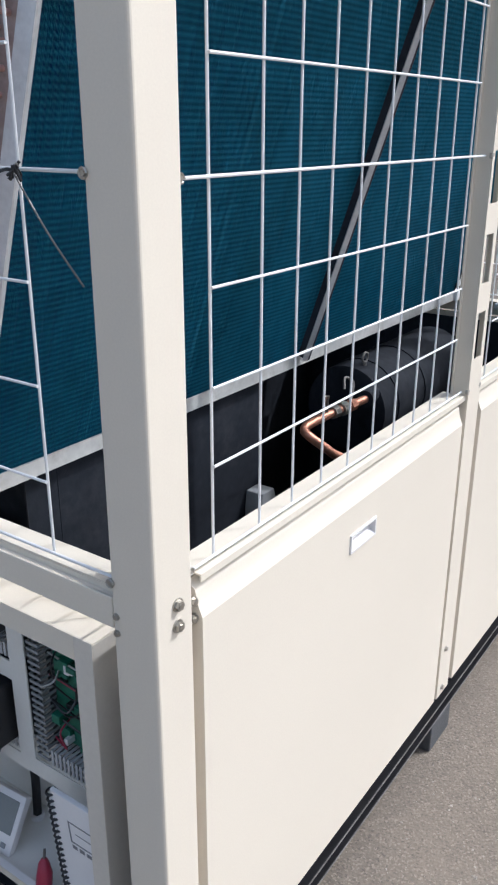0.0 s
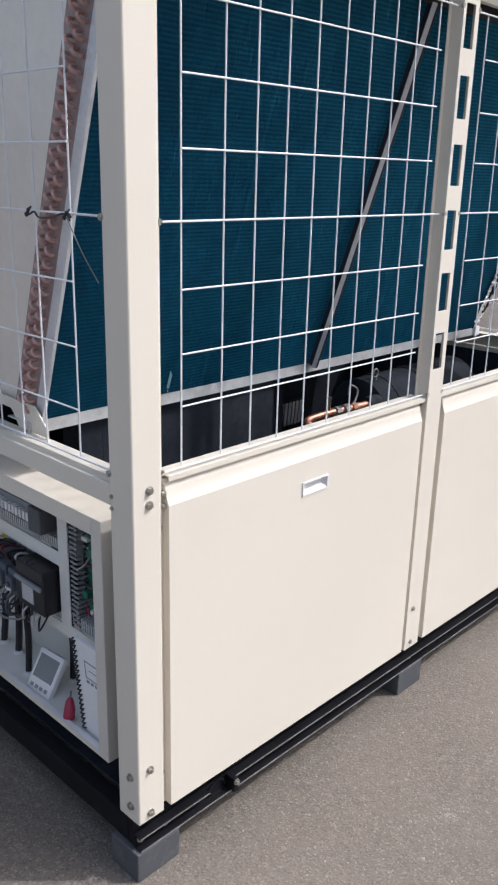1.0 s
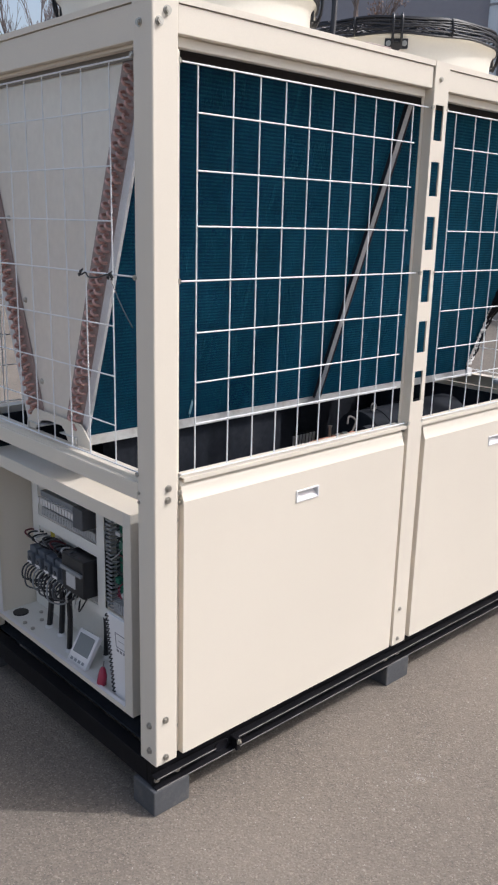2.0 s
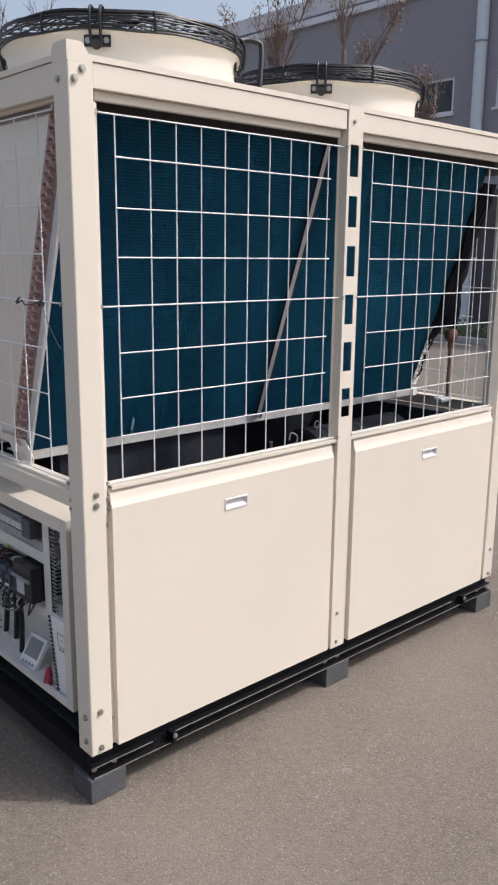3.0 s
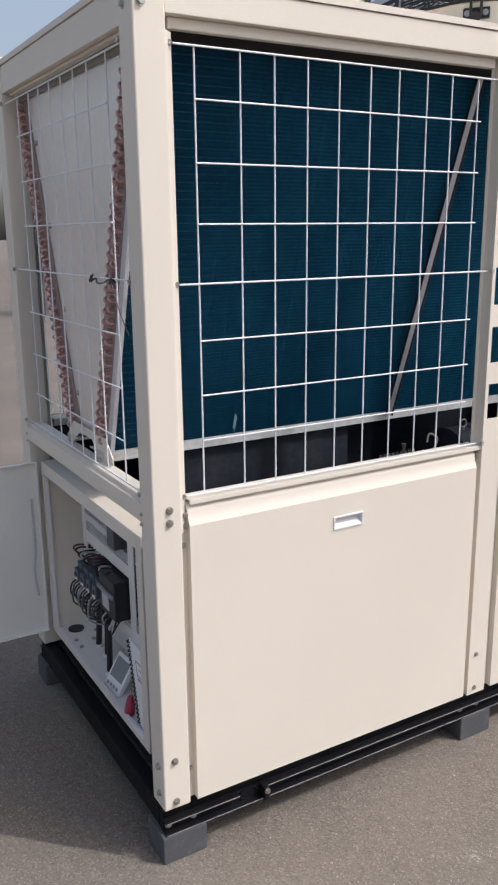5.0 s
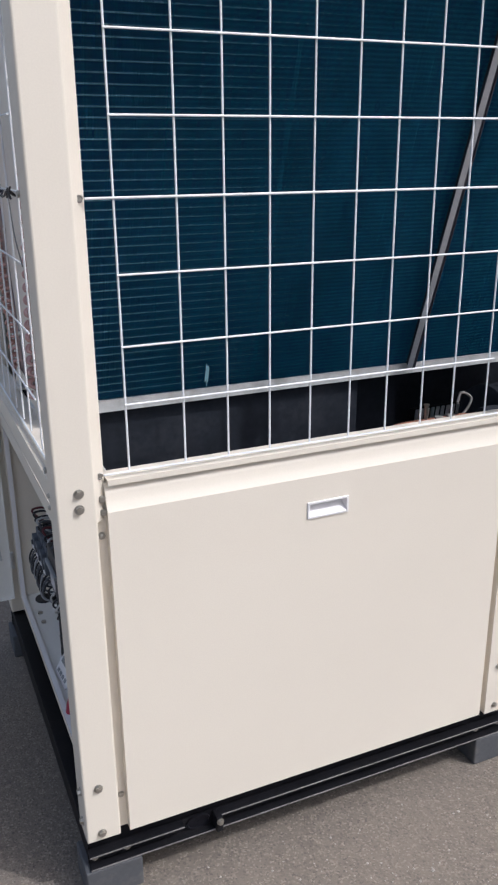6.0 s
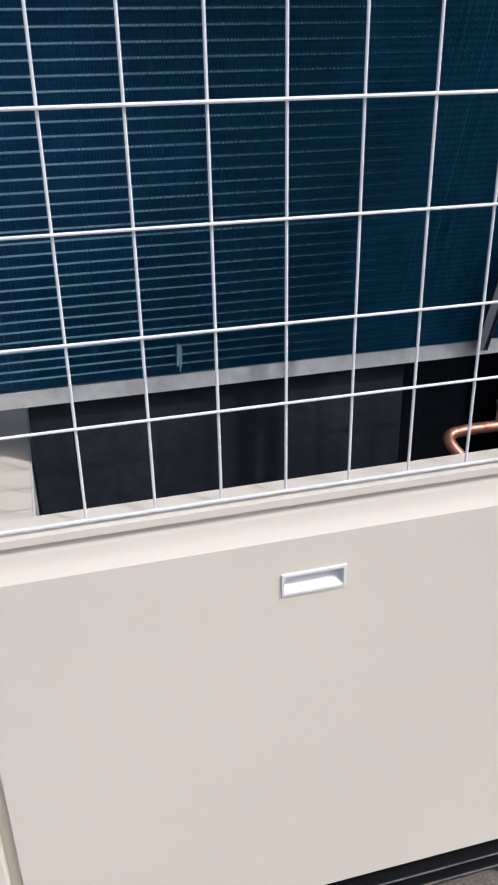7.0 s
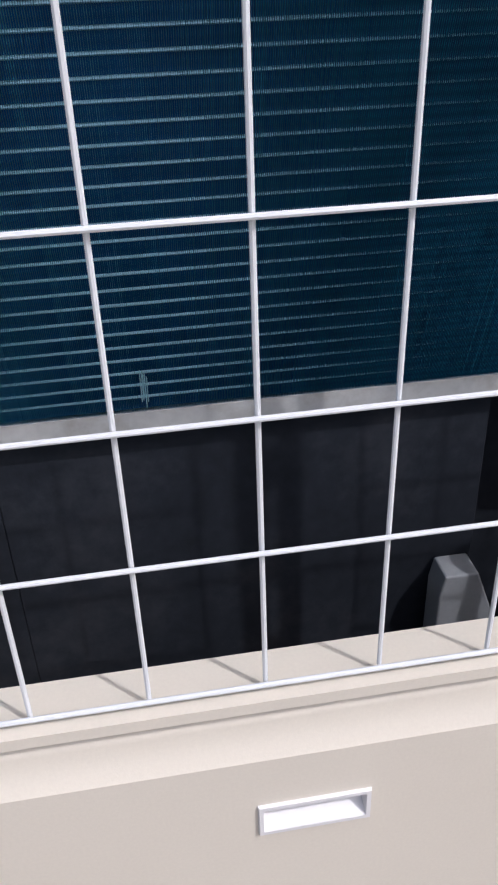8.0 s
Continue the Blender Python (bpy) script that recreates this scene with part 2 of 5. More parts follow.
def tube(bm, pts, r, seg=8, caps=True):
    """A round bar along a line of points."""
    pts = [Vector(p) for p in pts]
    rings, side = [], None
    for i, p in enumerate(pts):
        d = (pts[min(i + 1, len(pts) - 1)] - pts[max(i - 1, 0)]).normalized()
        if side is None:
            side = d.orthogonal().normalized()
        side = (side - d * side.dot(d)).normalized()
        up = d.cross(side)
        rad = r[i] if isinstance(r, (list, tuple)) else r
        rings.append([bm.verts.new(p + rad * (math.cos(2 * math.pi * k / seg) * side + math.sin(2 * math.pi * k / seg) * up)) for k in range(seg)])
    for a, b in zip(rings, rings[1:]):
        for k in range(seg):
            bm.faces.new((a[k], a[(k + 1) % seg], b[(k + 1) % seg], b[k]))
    if caps:
        bm.faces.new(rings[0][::-1])
        bm.faces.new(rings[-1])
    return bm


def lathe(bm, profile, centre, seg=48):
    cx, cy = centre
    rings = [[bm.verts.new((cx + r * math.cos(2 * math.pi * k / seg), cy + r * math.sin(2 * math.pi * k / seg), z)) for k in range(seg)] for r, z in profile]
    for a, b in zip(rings, rings[1:]):
        for k in range(seg):
            bm.faces.new((a[k], a[(k + 1) % seg], b[(k + 1) % seg], b[k]))
    return bm


def smooth_line(pts, n=6):
    """A smooth line through the points (Catmull-Rom)."""
    p = [Vector(q) for q in pts]
    p = [2 * p[0] - p[1]] + p + [2 * p[-1] - p[-2]]
    out = []
    for i in range(1, len(p) - 2):
        for k in range(n):
            t = k / n
            out.append(0.5 * ((2 * p[i]) + (p[i + 1] - p[i - 1]) * t + (2 * p[i - 1] - 5 * p[i] + 4 * p[i + 1] - p[i + 2]) * t * t + (3 * p[i] - p[i - 1] - 3 * p[i + 1] + p[i + 2]) * t ** 3))
    return out + [p[-2]]


def finish(bm, name, mat, smooth=False):
    bmesh.ops.recalc_face_normals(bm, faces=bm.faces)
    me = bpy.data.meshes.new(name)
    bm.to_mesh(me)
    bm.free()
    me.materials.append(mat)
    if smooth:
        for poly in me.polygons:
            poly.use_smooth = True
        me.set_sharp_from_angle(angle=radians(35))
    return me


def part(name, bm, mat, parent=None, label="", smooth=False):
    ob = new(name, finish(bm, name, mat, smooth))
    if parent:
        ob.parent = parent
    if label:
        ob["label"] = label
    return ob


def share(name, me, parent, m):
    """One more object on a mesh that is already there."""
    ob = new(name, me)
    ob.parent = parent
    ob.matrix_local = m
    return ob


def thing(name, label, category, group="", at=(0, 0, 0)):
    ob = new(name)
    ob.location = at
    ob.empty_display_size = 0.1
    return tagged(ob, label, category, group)


def B():
    return bmesh.new()


# ---- ground and distance ----
bm = B()
bmesh.ops.create_grid(bm, x_segments=24, y_segments=24, size=400)
ground = tagged(part("ground", bm, ASPHALT), "sunlit worn grey-brown asphalt yard", "ground", kind="structure")

# ---- the chiller: frame ----
L, D = 2.346, 1.20
FOOT, BASE, TOP = 0.088, 0.166, 2.25
POSTS_X = ((0.0, 0.08), (1.133, 1.213), (2.266, 2.346))
BAYS = ((0.08, 1.133), (1.213, 2.266))
unit = thing("chiller_unit", "cream air-cooled chiller with blue-green V coils and wire guards", "chiller")

# hexagon bolt head on a washer, pointing to -y
bm = B()
tube(bm, [(0, 0, 0), (0, -0.002, 0)], 0.0105, 14)
tube(bm, [(0, -0.002, 0), (0, -0.0075, 0)], 0.0078, 6)
tube(bm, [(0, -0.0075, 0), (0, -0.0085, 0)], 0.0045, 8)
BOLT = finish(bm, "bolt", STEEL)
bm = B()
tube(bm, [(0, 0, 0), (0, -0.0015, 0)], 0.0065, 12)
tube(bm, [(0, -0.0015, 0), (0, -0.004, 0), (0, -0.005, 0)], [0.0052, 0.0045, 0.002], 10)
SCREW = finish(bm, "screw", STEEL)
FACE = {"front": 0, "left": -90, "back": 180, "right": 90}


def bolt(parent, x, y, z, face="front", me=None, size=1.0):
    m = pose(x, y, z, random.uniform(-2, 2), random.uniform(0, 60), FACE[face]) @ Matrix.Scale(size, 4)
    return share("bolt" if me is None else "screw", me or BOLT, parent, m)


def corner_post(px, py, sx, sy):
    """Square folded post with raised ears; sx, sy say to which side its outer faces look."""
    def X(a):
        return px - sx * a
    def Y(a):
        return py - sy * a
    def span(f, a, b):
        return sorted((f(a), f(b)))
    bm = B()
    box(bm, *span(X, 0, 0.08), *span(Y, 0, 0.08), BASE, TOP, 0.005, 3)
    p = part("corner_post", bm, CREAM, unit)
    bm = B()
    outline = ((0, TOP - 0.007), (0.0795, TOP - 0.007), (0.079, TOP + 0.004), (0.068, TOP + 0.014), (0.050, TOP + 0.040), (0.044, TOP + 0.043), (0, TOP + 0.043))
    prism(bm, [(X(a if a else -0.0005), z) for a, z in outline], "y", *span(Y, -0.0005, 0.004))
    outline = ((0, TOP - 0.007), (0.0795, TOP - 0.007), (0.0795, TOP + 0.026), (0.066, TOP + 0.043), (0, TOP + 0.043))
    prism(bm, [(Y(a if a else 0.0041), z) for a, z in outline], "x", *span(X, -0.0005, 0.004))
    part("ear", bm, CREAM, p)
    ff, ss = ("front" if sy < 0 else "back"), ("left" if sx < 0 else "right")
    for a, z in ((0.046, 1.034), (0.045, 1.0005), (0.035, 0.316), (0.0355, 0.1893), (0.021, 2.199), (0.045, 2.226)):
        bolt(p, X(a), Y(0), z, ff, size=1.0 if z < 2 else 1.1)
    for a, z in ((0.030, 0.296), (0.030, 0.212), (0.05, 2.20), (0.072, 1.012), (0.072, 0.985)):
        bolt(p, X(0), Y(a), z, ss, size=0.55 if 0.9 < z < 1.1 else 1.0)
    bm = B()
    prism(bm, [(X(a), Y(b)) for a, b in ((0.0775, 0.0008), (0.105, 0.0285), (0.105, 0.0335), (0.0803, 0.0335))], "z", 0.964, 2.149)
    part("inner_flange", bm, CREAM, p)
    for a, z in ((0.0945, 1.010), (0.0965, 0.980)):
        bolt(p, X(a), Y(a - 0.0825), z, ff, size=0.8)
    return p


for px, sx in ((0.0, -1), (L, 1)):
    for py, sy in ((0.0, -1), (D, 1)):
        corner_post(px, py, sx, sy)


def middle_post(py, sy):
    x0, x1 = POSTS_X[1]
    def sp(a, b):
        return sorted((py - sy * a, py - sy * b))
    p = thing("middle_post", "", "")
    p.parent = unit
    bm = B()
    s0, s1 = 1.1465, 1.1935
    box(bm, x0, s0, *sp(0, 0.003), BASE, TOP + 0.016)
    box(bm, s1, x1, *sp(0, 0.003), BASE, TOP + 0.016)
    z_top = TOP + 0.016
    for k in range(7):
        z1 = z_top if k == 0 else 2.1345 - 0.1776 * k + 0.0672
        z0 = 2.1345 - 0.1776 * k if k < 6 else BASE
        box(bm, s0, s1, *sp(0, 0.003), z0, z1)
    bmesh.ops.remove_doubles(bm, verts=bm.verts, dist=1e-5)
    part("slotted_web", bm, CREAM, p)
    bm = B()
    box(bm, x0, x0 + 0.003, *sp(0.0031, 0.040), BASE, TOP, 0.001)
    box(bm, x1 - 0.003, x1, *sp(0.0031, 0.018), BASE, TOP, 0.001)
    box(bm, x0 - 0.012, x0, *sp(0.037, 0.040), 1.05, TOP - 0.07)
    part("side_flange", bm, CREAM, p)
    f = "front" if sy < 0 else "back"
    for z in (2.2125, 0.316, 0.1895):
        bolt(p, x0 + 0.031, py, z, f, size=0.8)
    for z in (1.03, 1.00):
        for x in (x0 - 0.004, x1 + 0.004):
            bolt(p, x, py - sy * 0.022, z, f, size=0.8)
    return p


middle_post(0.0, -1)
middle_post(D, 1)


def top_beam(x0, x1, py, sy):
    def sp(a, b):
        return sorted((py - sy * a, py - sy * b))
    bm = B()
    box(bm, x0 + 0.001, x1 - (0.0045 if x0 < 1 else 0.001), *sp(0.0055, 0.055), 2.1825, TOP - 0.002, 0.002)
    p = part("top_beam", bm, CREAM, unit)
    bm = B()
    box(bm, x0 + 0.016, x1 - 0.012, *sp(0.026, 0.048), 2.1565, 2.182, 0.003)
    part("inner_rail", bm, CREAM, p)
    return p


for x0, x1 in BAYS:
    top_beam(x0, x1, 0.0, -1)
    top_beam(x0, x1, D, 1)


def end_beam(px, sx):
    def sp(a, b):
        return sorted((px - sx * a, px - sx * b))
    bm = B()
    box(bm, *sp(0.0055, 0.055), 0.081, D - 0.081, 2.165, TOP - 0.002, 0.002)
    p = part("end_top_beam", bm, CREAM, unit)
    bm = B()
    box(bm, *sp(0.024, 0.046), 0.10, D - 0.10, 2.156, 2.1645, 0.002)
    part("inner_rail", bm, CREAM, p)
    bm = B()
    box(bm, *sp(0.002, 0.006), 0.081, D - 0.081, 0.988, 1.038, 0.0015)
    box(bm, *sp(0.0145, 0.063), 0.081, D - 0.081, 1.046, 1.050, 0.0015)
    box(bm, *sp(0.0065, 0.0145), 0.081, D - 0.081, 1.034, 1.0375)
    box(bm, *sp(0.0145, 0.0185), 0.081, D - 0.081, 1.034, 1.0458)
    part("end_sill_beam", bm, CREAM, unit)


end_beam(0.0, -1)
end_beam(L, 1)
bm = B()
box(bm, L - 0.012, L - 0.008, 0.081, D - 0.081, BASE + 0.002, 0.984)
part("end_panel", bm, CREAM, unit)

# roof plate with two round openings under the cowls
FAN_X, FAN_Y, FAN_R = (0.583, 1.642), 0.60, 0.410
bm = B()
SEG = 48
x_edges = (0.0015, 1.1290, L - 0.0015)
for k in range(2):
    ring_lo, ring_hi, out_lo, out_hi = [], [], [], []
    for i in range(SEG):
        a = 2 * math.pi * i / SEG
        cx, wy = FAN_X[k], 0.5985
        wx = (x_edges[k + 1] - cx) if math.cos(a) > 0 else (cx - x_edges[k])
        # turn the nearest spoke into the plate's corner
        quarter = math.floor(a / (math.pi / 2)) * math.pi / 2
        corner = math.atan2(wy, wx)
        corner = quarter + (corner if round(quarter / (math.pi / 2)) % 2 == 0 else math.pi / 2 - corner)
        if abs(a - corner) <= math.pi / SEG:
            a = corner
        c, s = math.cos(a), math.sin(a)
        t = min(wx / abs(c) if abs(c) > 1e-6 else 9, wy / abs(s) if abs(s) > 1e-6 else 9)
        for lst, r, z in ((ring_lo, FAN_R - 0.03, TOP), (ring_hi, FAN_R - 0.03, TOP + 0.016), (out_lo, t, TOP), (out_hi, t, TOP + 0.016)):
            lst.append(bm.verts.new((cx + r * c, FAN_Y + r * s, z)))
    for i in range(SEG):
        j = (i + 1) % SEG
        bm.faces.new((ring_hi[i], ring_hi[j], out_hi[j], out_hi[i]))
        bm.faces.new((ring_lo[i], out_lo[i], out_lo[j], ring_lo[j]))
        bm.faces.new((ring_lo[i], ring_lo[j], ring_hi[j], ring_hi[i]))
        bm.faces.new((out_lo[i], out_hi[i], out_hi[j], out_lo[j]))
part("roof_plate", bm, CREAM, unit)

# ---- lower panels, sills ----
GRIP_W, GRIP_H = 0.107, 0.041


def grip(parent, cx, cz, py, sy):
    """White recessed grip set into a panel."""
    bm = B()
    w, h, r, d = GRIP_W / 2, GRIP_H / 2, 0.005, 0.020
    y0 = -0.0035
    def loop(a, b, y):
        return [bm.verts.new((sx * a, y, sz * b)) for sx, sz in ((-1, -1), (1, -1), (1, 1), (-1, 1))]
    o0, o1, i1, i2 = loop(w, h, 0.0005), loop(w - 0.001, h - 0.001, y0), loop(w - r, h - r, y0), loop(w - r - 0.002, h - r - 0.002, d)
    for a, b in ((o0, o1), (o1, i1), (i1, i2)):
        for k in range(4):
            bm.faces.new((a[k], a[(k + 1) % 4], b[(k + 1) % 4], b[k]))
    bm.faces.new(i2)
    # sloping floor of the recess
    vs = [bm.verts.new(v) for v in ((-w + r, y0 + 0.001, -h + r), (w - r, y0 + 0.001, -h + r), (w - r - 0.002, d - 0.001, h * 0.15), (-w + r + 0.002, d - 0.001, h * 0.15))]
    bm.faces.new(vs)
    me = finish(bm, "grip", WHITE_PLASTIC)
    g = new("grip", me)
    g.parent = parent
    g["label"] = "white plastic recessed grip"
    g.matrix_local = pose(cx, py, cz, 0, 0, 0 if sy < 0 else 180)
    return g


def side_panel(bay, py, sy):
    x0, x1 = bay
    def Y(a):
        return py - sy * a
    a0, a1 = (x0 + 0.0215, x1 - 0.018) if x0 < 1 else (x0 + 0.029, x1 - 0.0215)
    gx, gz = x0 + 0.530, 0.9015
    hw, hh = GRIP_W / 2 - 0.003, GRIP_H / 2 - 0.003
    bm = B()
    # front sheet with a cut-out for the grip, folded back at its edges
    z0 = 0.170
    fold = 0.9825
    xs, zs = (a0, gx - hw, gx + hw, a1), (z0, gz - hh, gz + hh, fold)
    grid = [[bm.verts.new((x, Y(0), z)) for z in zs] for x in xs]
    for i in range(3):
        for k in range(3):
            if (i, k) != (1, 1):
                bm.faces.new((grid[i][k], grid[i + 1][k], grid[i + 1][k + 1], grid[i][k + 1]))
    def strip(p, q):
        for k in range(len(p) - 1):
            bm.faces.new((p[k], p[k + 1], q[k + 1], q[k]))
    profile = [(0.78 * a, fold + h) for a, h in ((0.0, 0.0), (0.0012, 0.0018), (0.0030, 0.0048), (0.0053, 0.0088), (0.0076, 0.0130), (0.0099, 0.0176), (0.0119, 0.0230), (0.0137, 0.0293), (0.0150, 0.0350), (0.0160, 0.0410), (0.0200, 0.0450), (0.0260, 0.0480), (0.0285, 0.0590))]
    for x in (a0, a1):
        vs = [bm.verts.new((x, Y(a), z)) for a, z in [(0.0, z0)] + profile]
        back = [bm.verts.new((x, Y(0.036), v.co.z)) for v in vs]
        for k in range(len(vs) - 1):
            bm.faces.new((vs[k], vs[k + 1], back[k + 1], back[k]))
    lines = [[bm.verts.new((x, Y(a), z)) for x in (a0, a1)] for a, z in profile]
    for p, q in zip(lines, lines[1:]):
        bm.faces.new((p[0], p[1], q[1], q[0])).smooth = True
    bottom = [grid[i][0] for i in range(4)]
    strip(bottom, [bm.verts.new((v.co.x, Y(0.036), v.co.z)) for v in bottom])
    hard = [e for e in bm.edges if len(e.link_faces) == 2 and e.calc_face_angle(0) > 0.9]
    bmesh.ops.bevel(bm, geom=hard, offset=0.006, segments=3, affect="EDGES", profile=0.5)
    p = part("side_panel", bm, CREAM, unit)
    bm = B()
    for b0, b1 in ((x0 + 0.0005, a0 + 0.006), (a1 - 0.006, x1 - 0.0005)):
        box(bm, b0, b1, *sorted((Y(0.022), Y(0.026))), 0.170, 0.974)
    box(bm, a0 + 0.006, a1 - 0.006, *sorted((Y(0.040), Y(0.044))), 0.170, 1.024)
    part("panel_flange", bm, CREAM, p)
    face = "front" if sy < 0 else "back"
    for z in (0.925, 0.262):
        bolt(p, x0 + 0.010, Y(0.022), z, face, SCREW, 1.3)
        bolt(p, x1 - 0.014, Y(0.022), z, face, SCREW, 1.3)
    grip(p, gx, gz, Y(0), sy)
    # sill on which the guard stands
    bm = B()
    prism(bm, [(Y(0.0055), 1.038), (Y(0.0055), 1.050), (Y(0.063), 1.050), (Y(0.063), 1.012), (Y(0.060), 1.012), (Y(0.060), 1.047), (Y(0.0085), 1.047), (Y(0.0085), 1.038)], "x", x0 + (0.027 if x0 < 0.1 else 0.0005), x1 - (0.027 if x1 > 2 else 0.0005))
    part("sill", bm, CREAM, unit)
    return p


for bay in BAYS:
    side_panel(bay, 0.0, -1)
    side_panel(bay, D, 1)

# ---- wire guards ----
WIRE_R = 0.0022
bm = B()
tube(bm, [(0, 0, 0), (0, 0, 1)], 1.0, 8)
WIRE = finish(bm, "wire", WHITE_WIRE, smooth=True)
ROWS_Z = (2.125, 2.0108, 1.8713, 1.7322, 1.5914, 1.4516, 1.3146, 1.1985, 1.0585)


def wire(parent, a, b, r=WIRE_R):
    a, b = Vector(a), Vector(b)
    d = b - a
    m = Matrix.Translation(a) @ d.to_track_quat("Z", "Y").to_matrix().to_4x4() @ Matrix.Diagonal((r, r, d.length, 1))
    return share("wire", WIRE, parent, m)


bm = B()
tube(bm, [(0, 0.004, 0), (0, -0.002, 0)], 0.0085, 12)
tube(bm, [(0, -0.002, 0), (0, -0.006, 0)], 0.0055, 6)
tube(bm, [(math.cos(a) * 0.008, -0.004, math.sin(a) * 0.008) for a in [k * 0.55 for k in range(11)]], 0.0026, 6)
CLIP = finish(bm, "hook", STEEL)


def guard(name, cols, u0, u1, to_world, face, label, inset=(0, 0), rows=ROWS_Z):
    """Welded guard: cols are the upright wires' places, u0..u1 the posts' edges, to_world maps (u, depth, z)."""
    g = thing(name, label, "")
    g.parent = unit
    for u in cols:
        j = random.uniform(-0.0006, 0.0006)
        wire(g, to_world(u + j, 0.0215, 1.0565), to_world(u - j, 0.0205, 2.125))
    for i, z in enumerate(rows):
        full = i in (0, 4, 8)
        a, b = (u0 + 0.004 + inset[0], u1 - 0.006 - inset[1]) if full else (cols[0] - 0.003, cols[-1] + 0.0105)
        dz = random.uniform(-0.0006, 0.0006)
        wire(g, to_world(a, 0.0160, z + dz), to_world(b, 0.0160, z - dz), WIRE_R * (1.12 if full else 1))
        if full:
            for u, far in ((u0 + (0.014 if inset[0] else -0.002 if i else 0.002), inset[0]), (u1 + (-0.014 if inset[1] else 0.002), inset[1])):
                share("hook", CLIP, g, Matrix.Translation(to_world(u, 0.017 if far else 0.004, z)) @ pose(0, 0, 0, 0, 0, FACE[face]) @ Matrix.Scale(0.72, 4))
    return g


COLS = [0.1572, 0.2787, 0.3756, 0.473, 0.5707, 0.6703, 0.7665, 0.8648, 0.9546, 1.054]
for k, bay in enumerate(BAYS):
    cols = [c + k * 1.141 for c in COLS]
    guard("wire_guard", cols, bay[0], bay[1], lambda u, d, z: Vector((u, d, z)), "front", "white-coated welded wire guard", (0, 0.019) if k else (0.019, 0))
    guard("wire_guard", cols, bay[0], bay[1], lambda u, d, z: Vector((u, D - d, z)), "back", "white-coated welded wire guard", (0, 0.019) if k else (0.019, 0))
END_COLS = [0.209, 0.345] + [0.345 + 0.1045 * k for k in range(1, 6)] + [D - 0.209]
END_ROWS = ROWS_Z[:6] + (1.3110, 1.1702, 1.0565)
guard("wire_guard", END_COLS, 0.08, D - 0.08, lambda u, d, z: Vector((-0.004 + d, u, z + 0.008)), "left", "white-coated welded wire guard", rows=END_ROWS)
guard("wire_guard", END_COLS, 0.08, D - 0.08, lambda u, d, z: Vector((L + 0.004 - d, u, z + 0.008)), "right", "white-coated welded wire guard", rows=END_ROWS)

# wire tie twisted round the end guard, with a loose tail
tie = thing("wire_tie", "black twisted wire tie on the white end guard", "wire tie")
bm = B()
tube(bm, smooth_line([(0.002, 0.345, 1.604), (-0.004, 0.338, 1.592), (0.006, 0.330, 1.598), (-0.002, 0.300, 1.588), (-0.003, 0.250, 1.590), (-0.004, 0.205, 1.600), (0.010, 0.198, 1.592), (-0.004, 0.192, 1.604), (0.0, 0.186, 1.586)]), 0.0022, 6)
part("strand", bm, BLACK_PLASTIC, tie, smooth=True)
bm = B()
tube(bm, smooth_line([(-0.003, 0.197, 1.598), (-0.006, 0.165, 1.560), (-0.008, 0.130, 1.520), (-0.006, 0.085, 1.470)]), 0.0013, 6)
part("tail", bm, STEEL_DULL, tie, smooth=True)
for y in (0.342, 0.196):
    bm = B()
    for k in range(5):
        a = k * 1.3
        tube(bm, [(0.004 * math.cos(a), y + 0.012 * math.cos(a + 1), 1.598 + 0.012 * math.sin(a)), (-0.005, y - 0.010 * math.cos(a + 1), 1.598 - 0.010 * math.sin(a))], 0.002, 5)
    part("knot", bm, BLACK_PLASTIC, tie)

# ---- coils ----
Y_TOP, Z_TOP, Y_BOT, Z_BOT, THICK = 0.116, 2.146, 0.478, 1.078, 0.085
PROUD = 0.032
RIM = 0.0011
SLOPE = Vector((0, Y_TOP - Y_BOT, Z_TOP - Z_BOT))
RUN = SLOPE.length
S_DIR = SLOPE.normalized()
N_OUT = Vector((0, S_DIR.y and -S_DIR.z, S_DIR.y))  # outward, towards -y and down
TUBE_PITCH = 0.0217
DV = 1.265  # twice the V's middle line


def mirror_y(v, back):
    return Vector((v.x, DV - v.y, v.z)) if back else Vector(v)


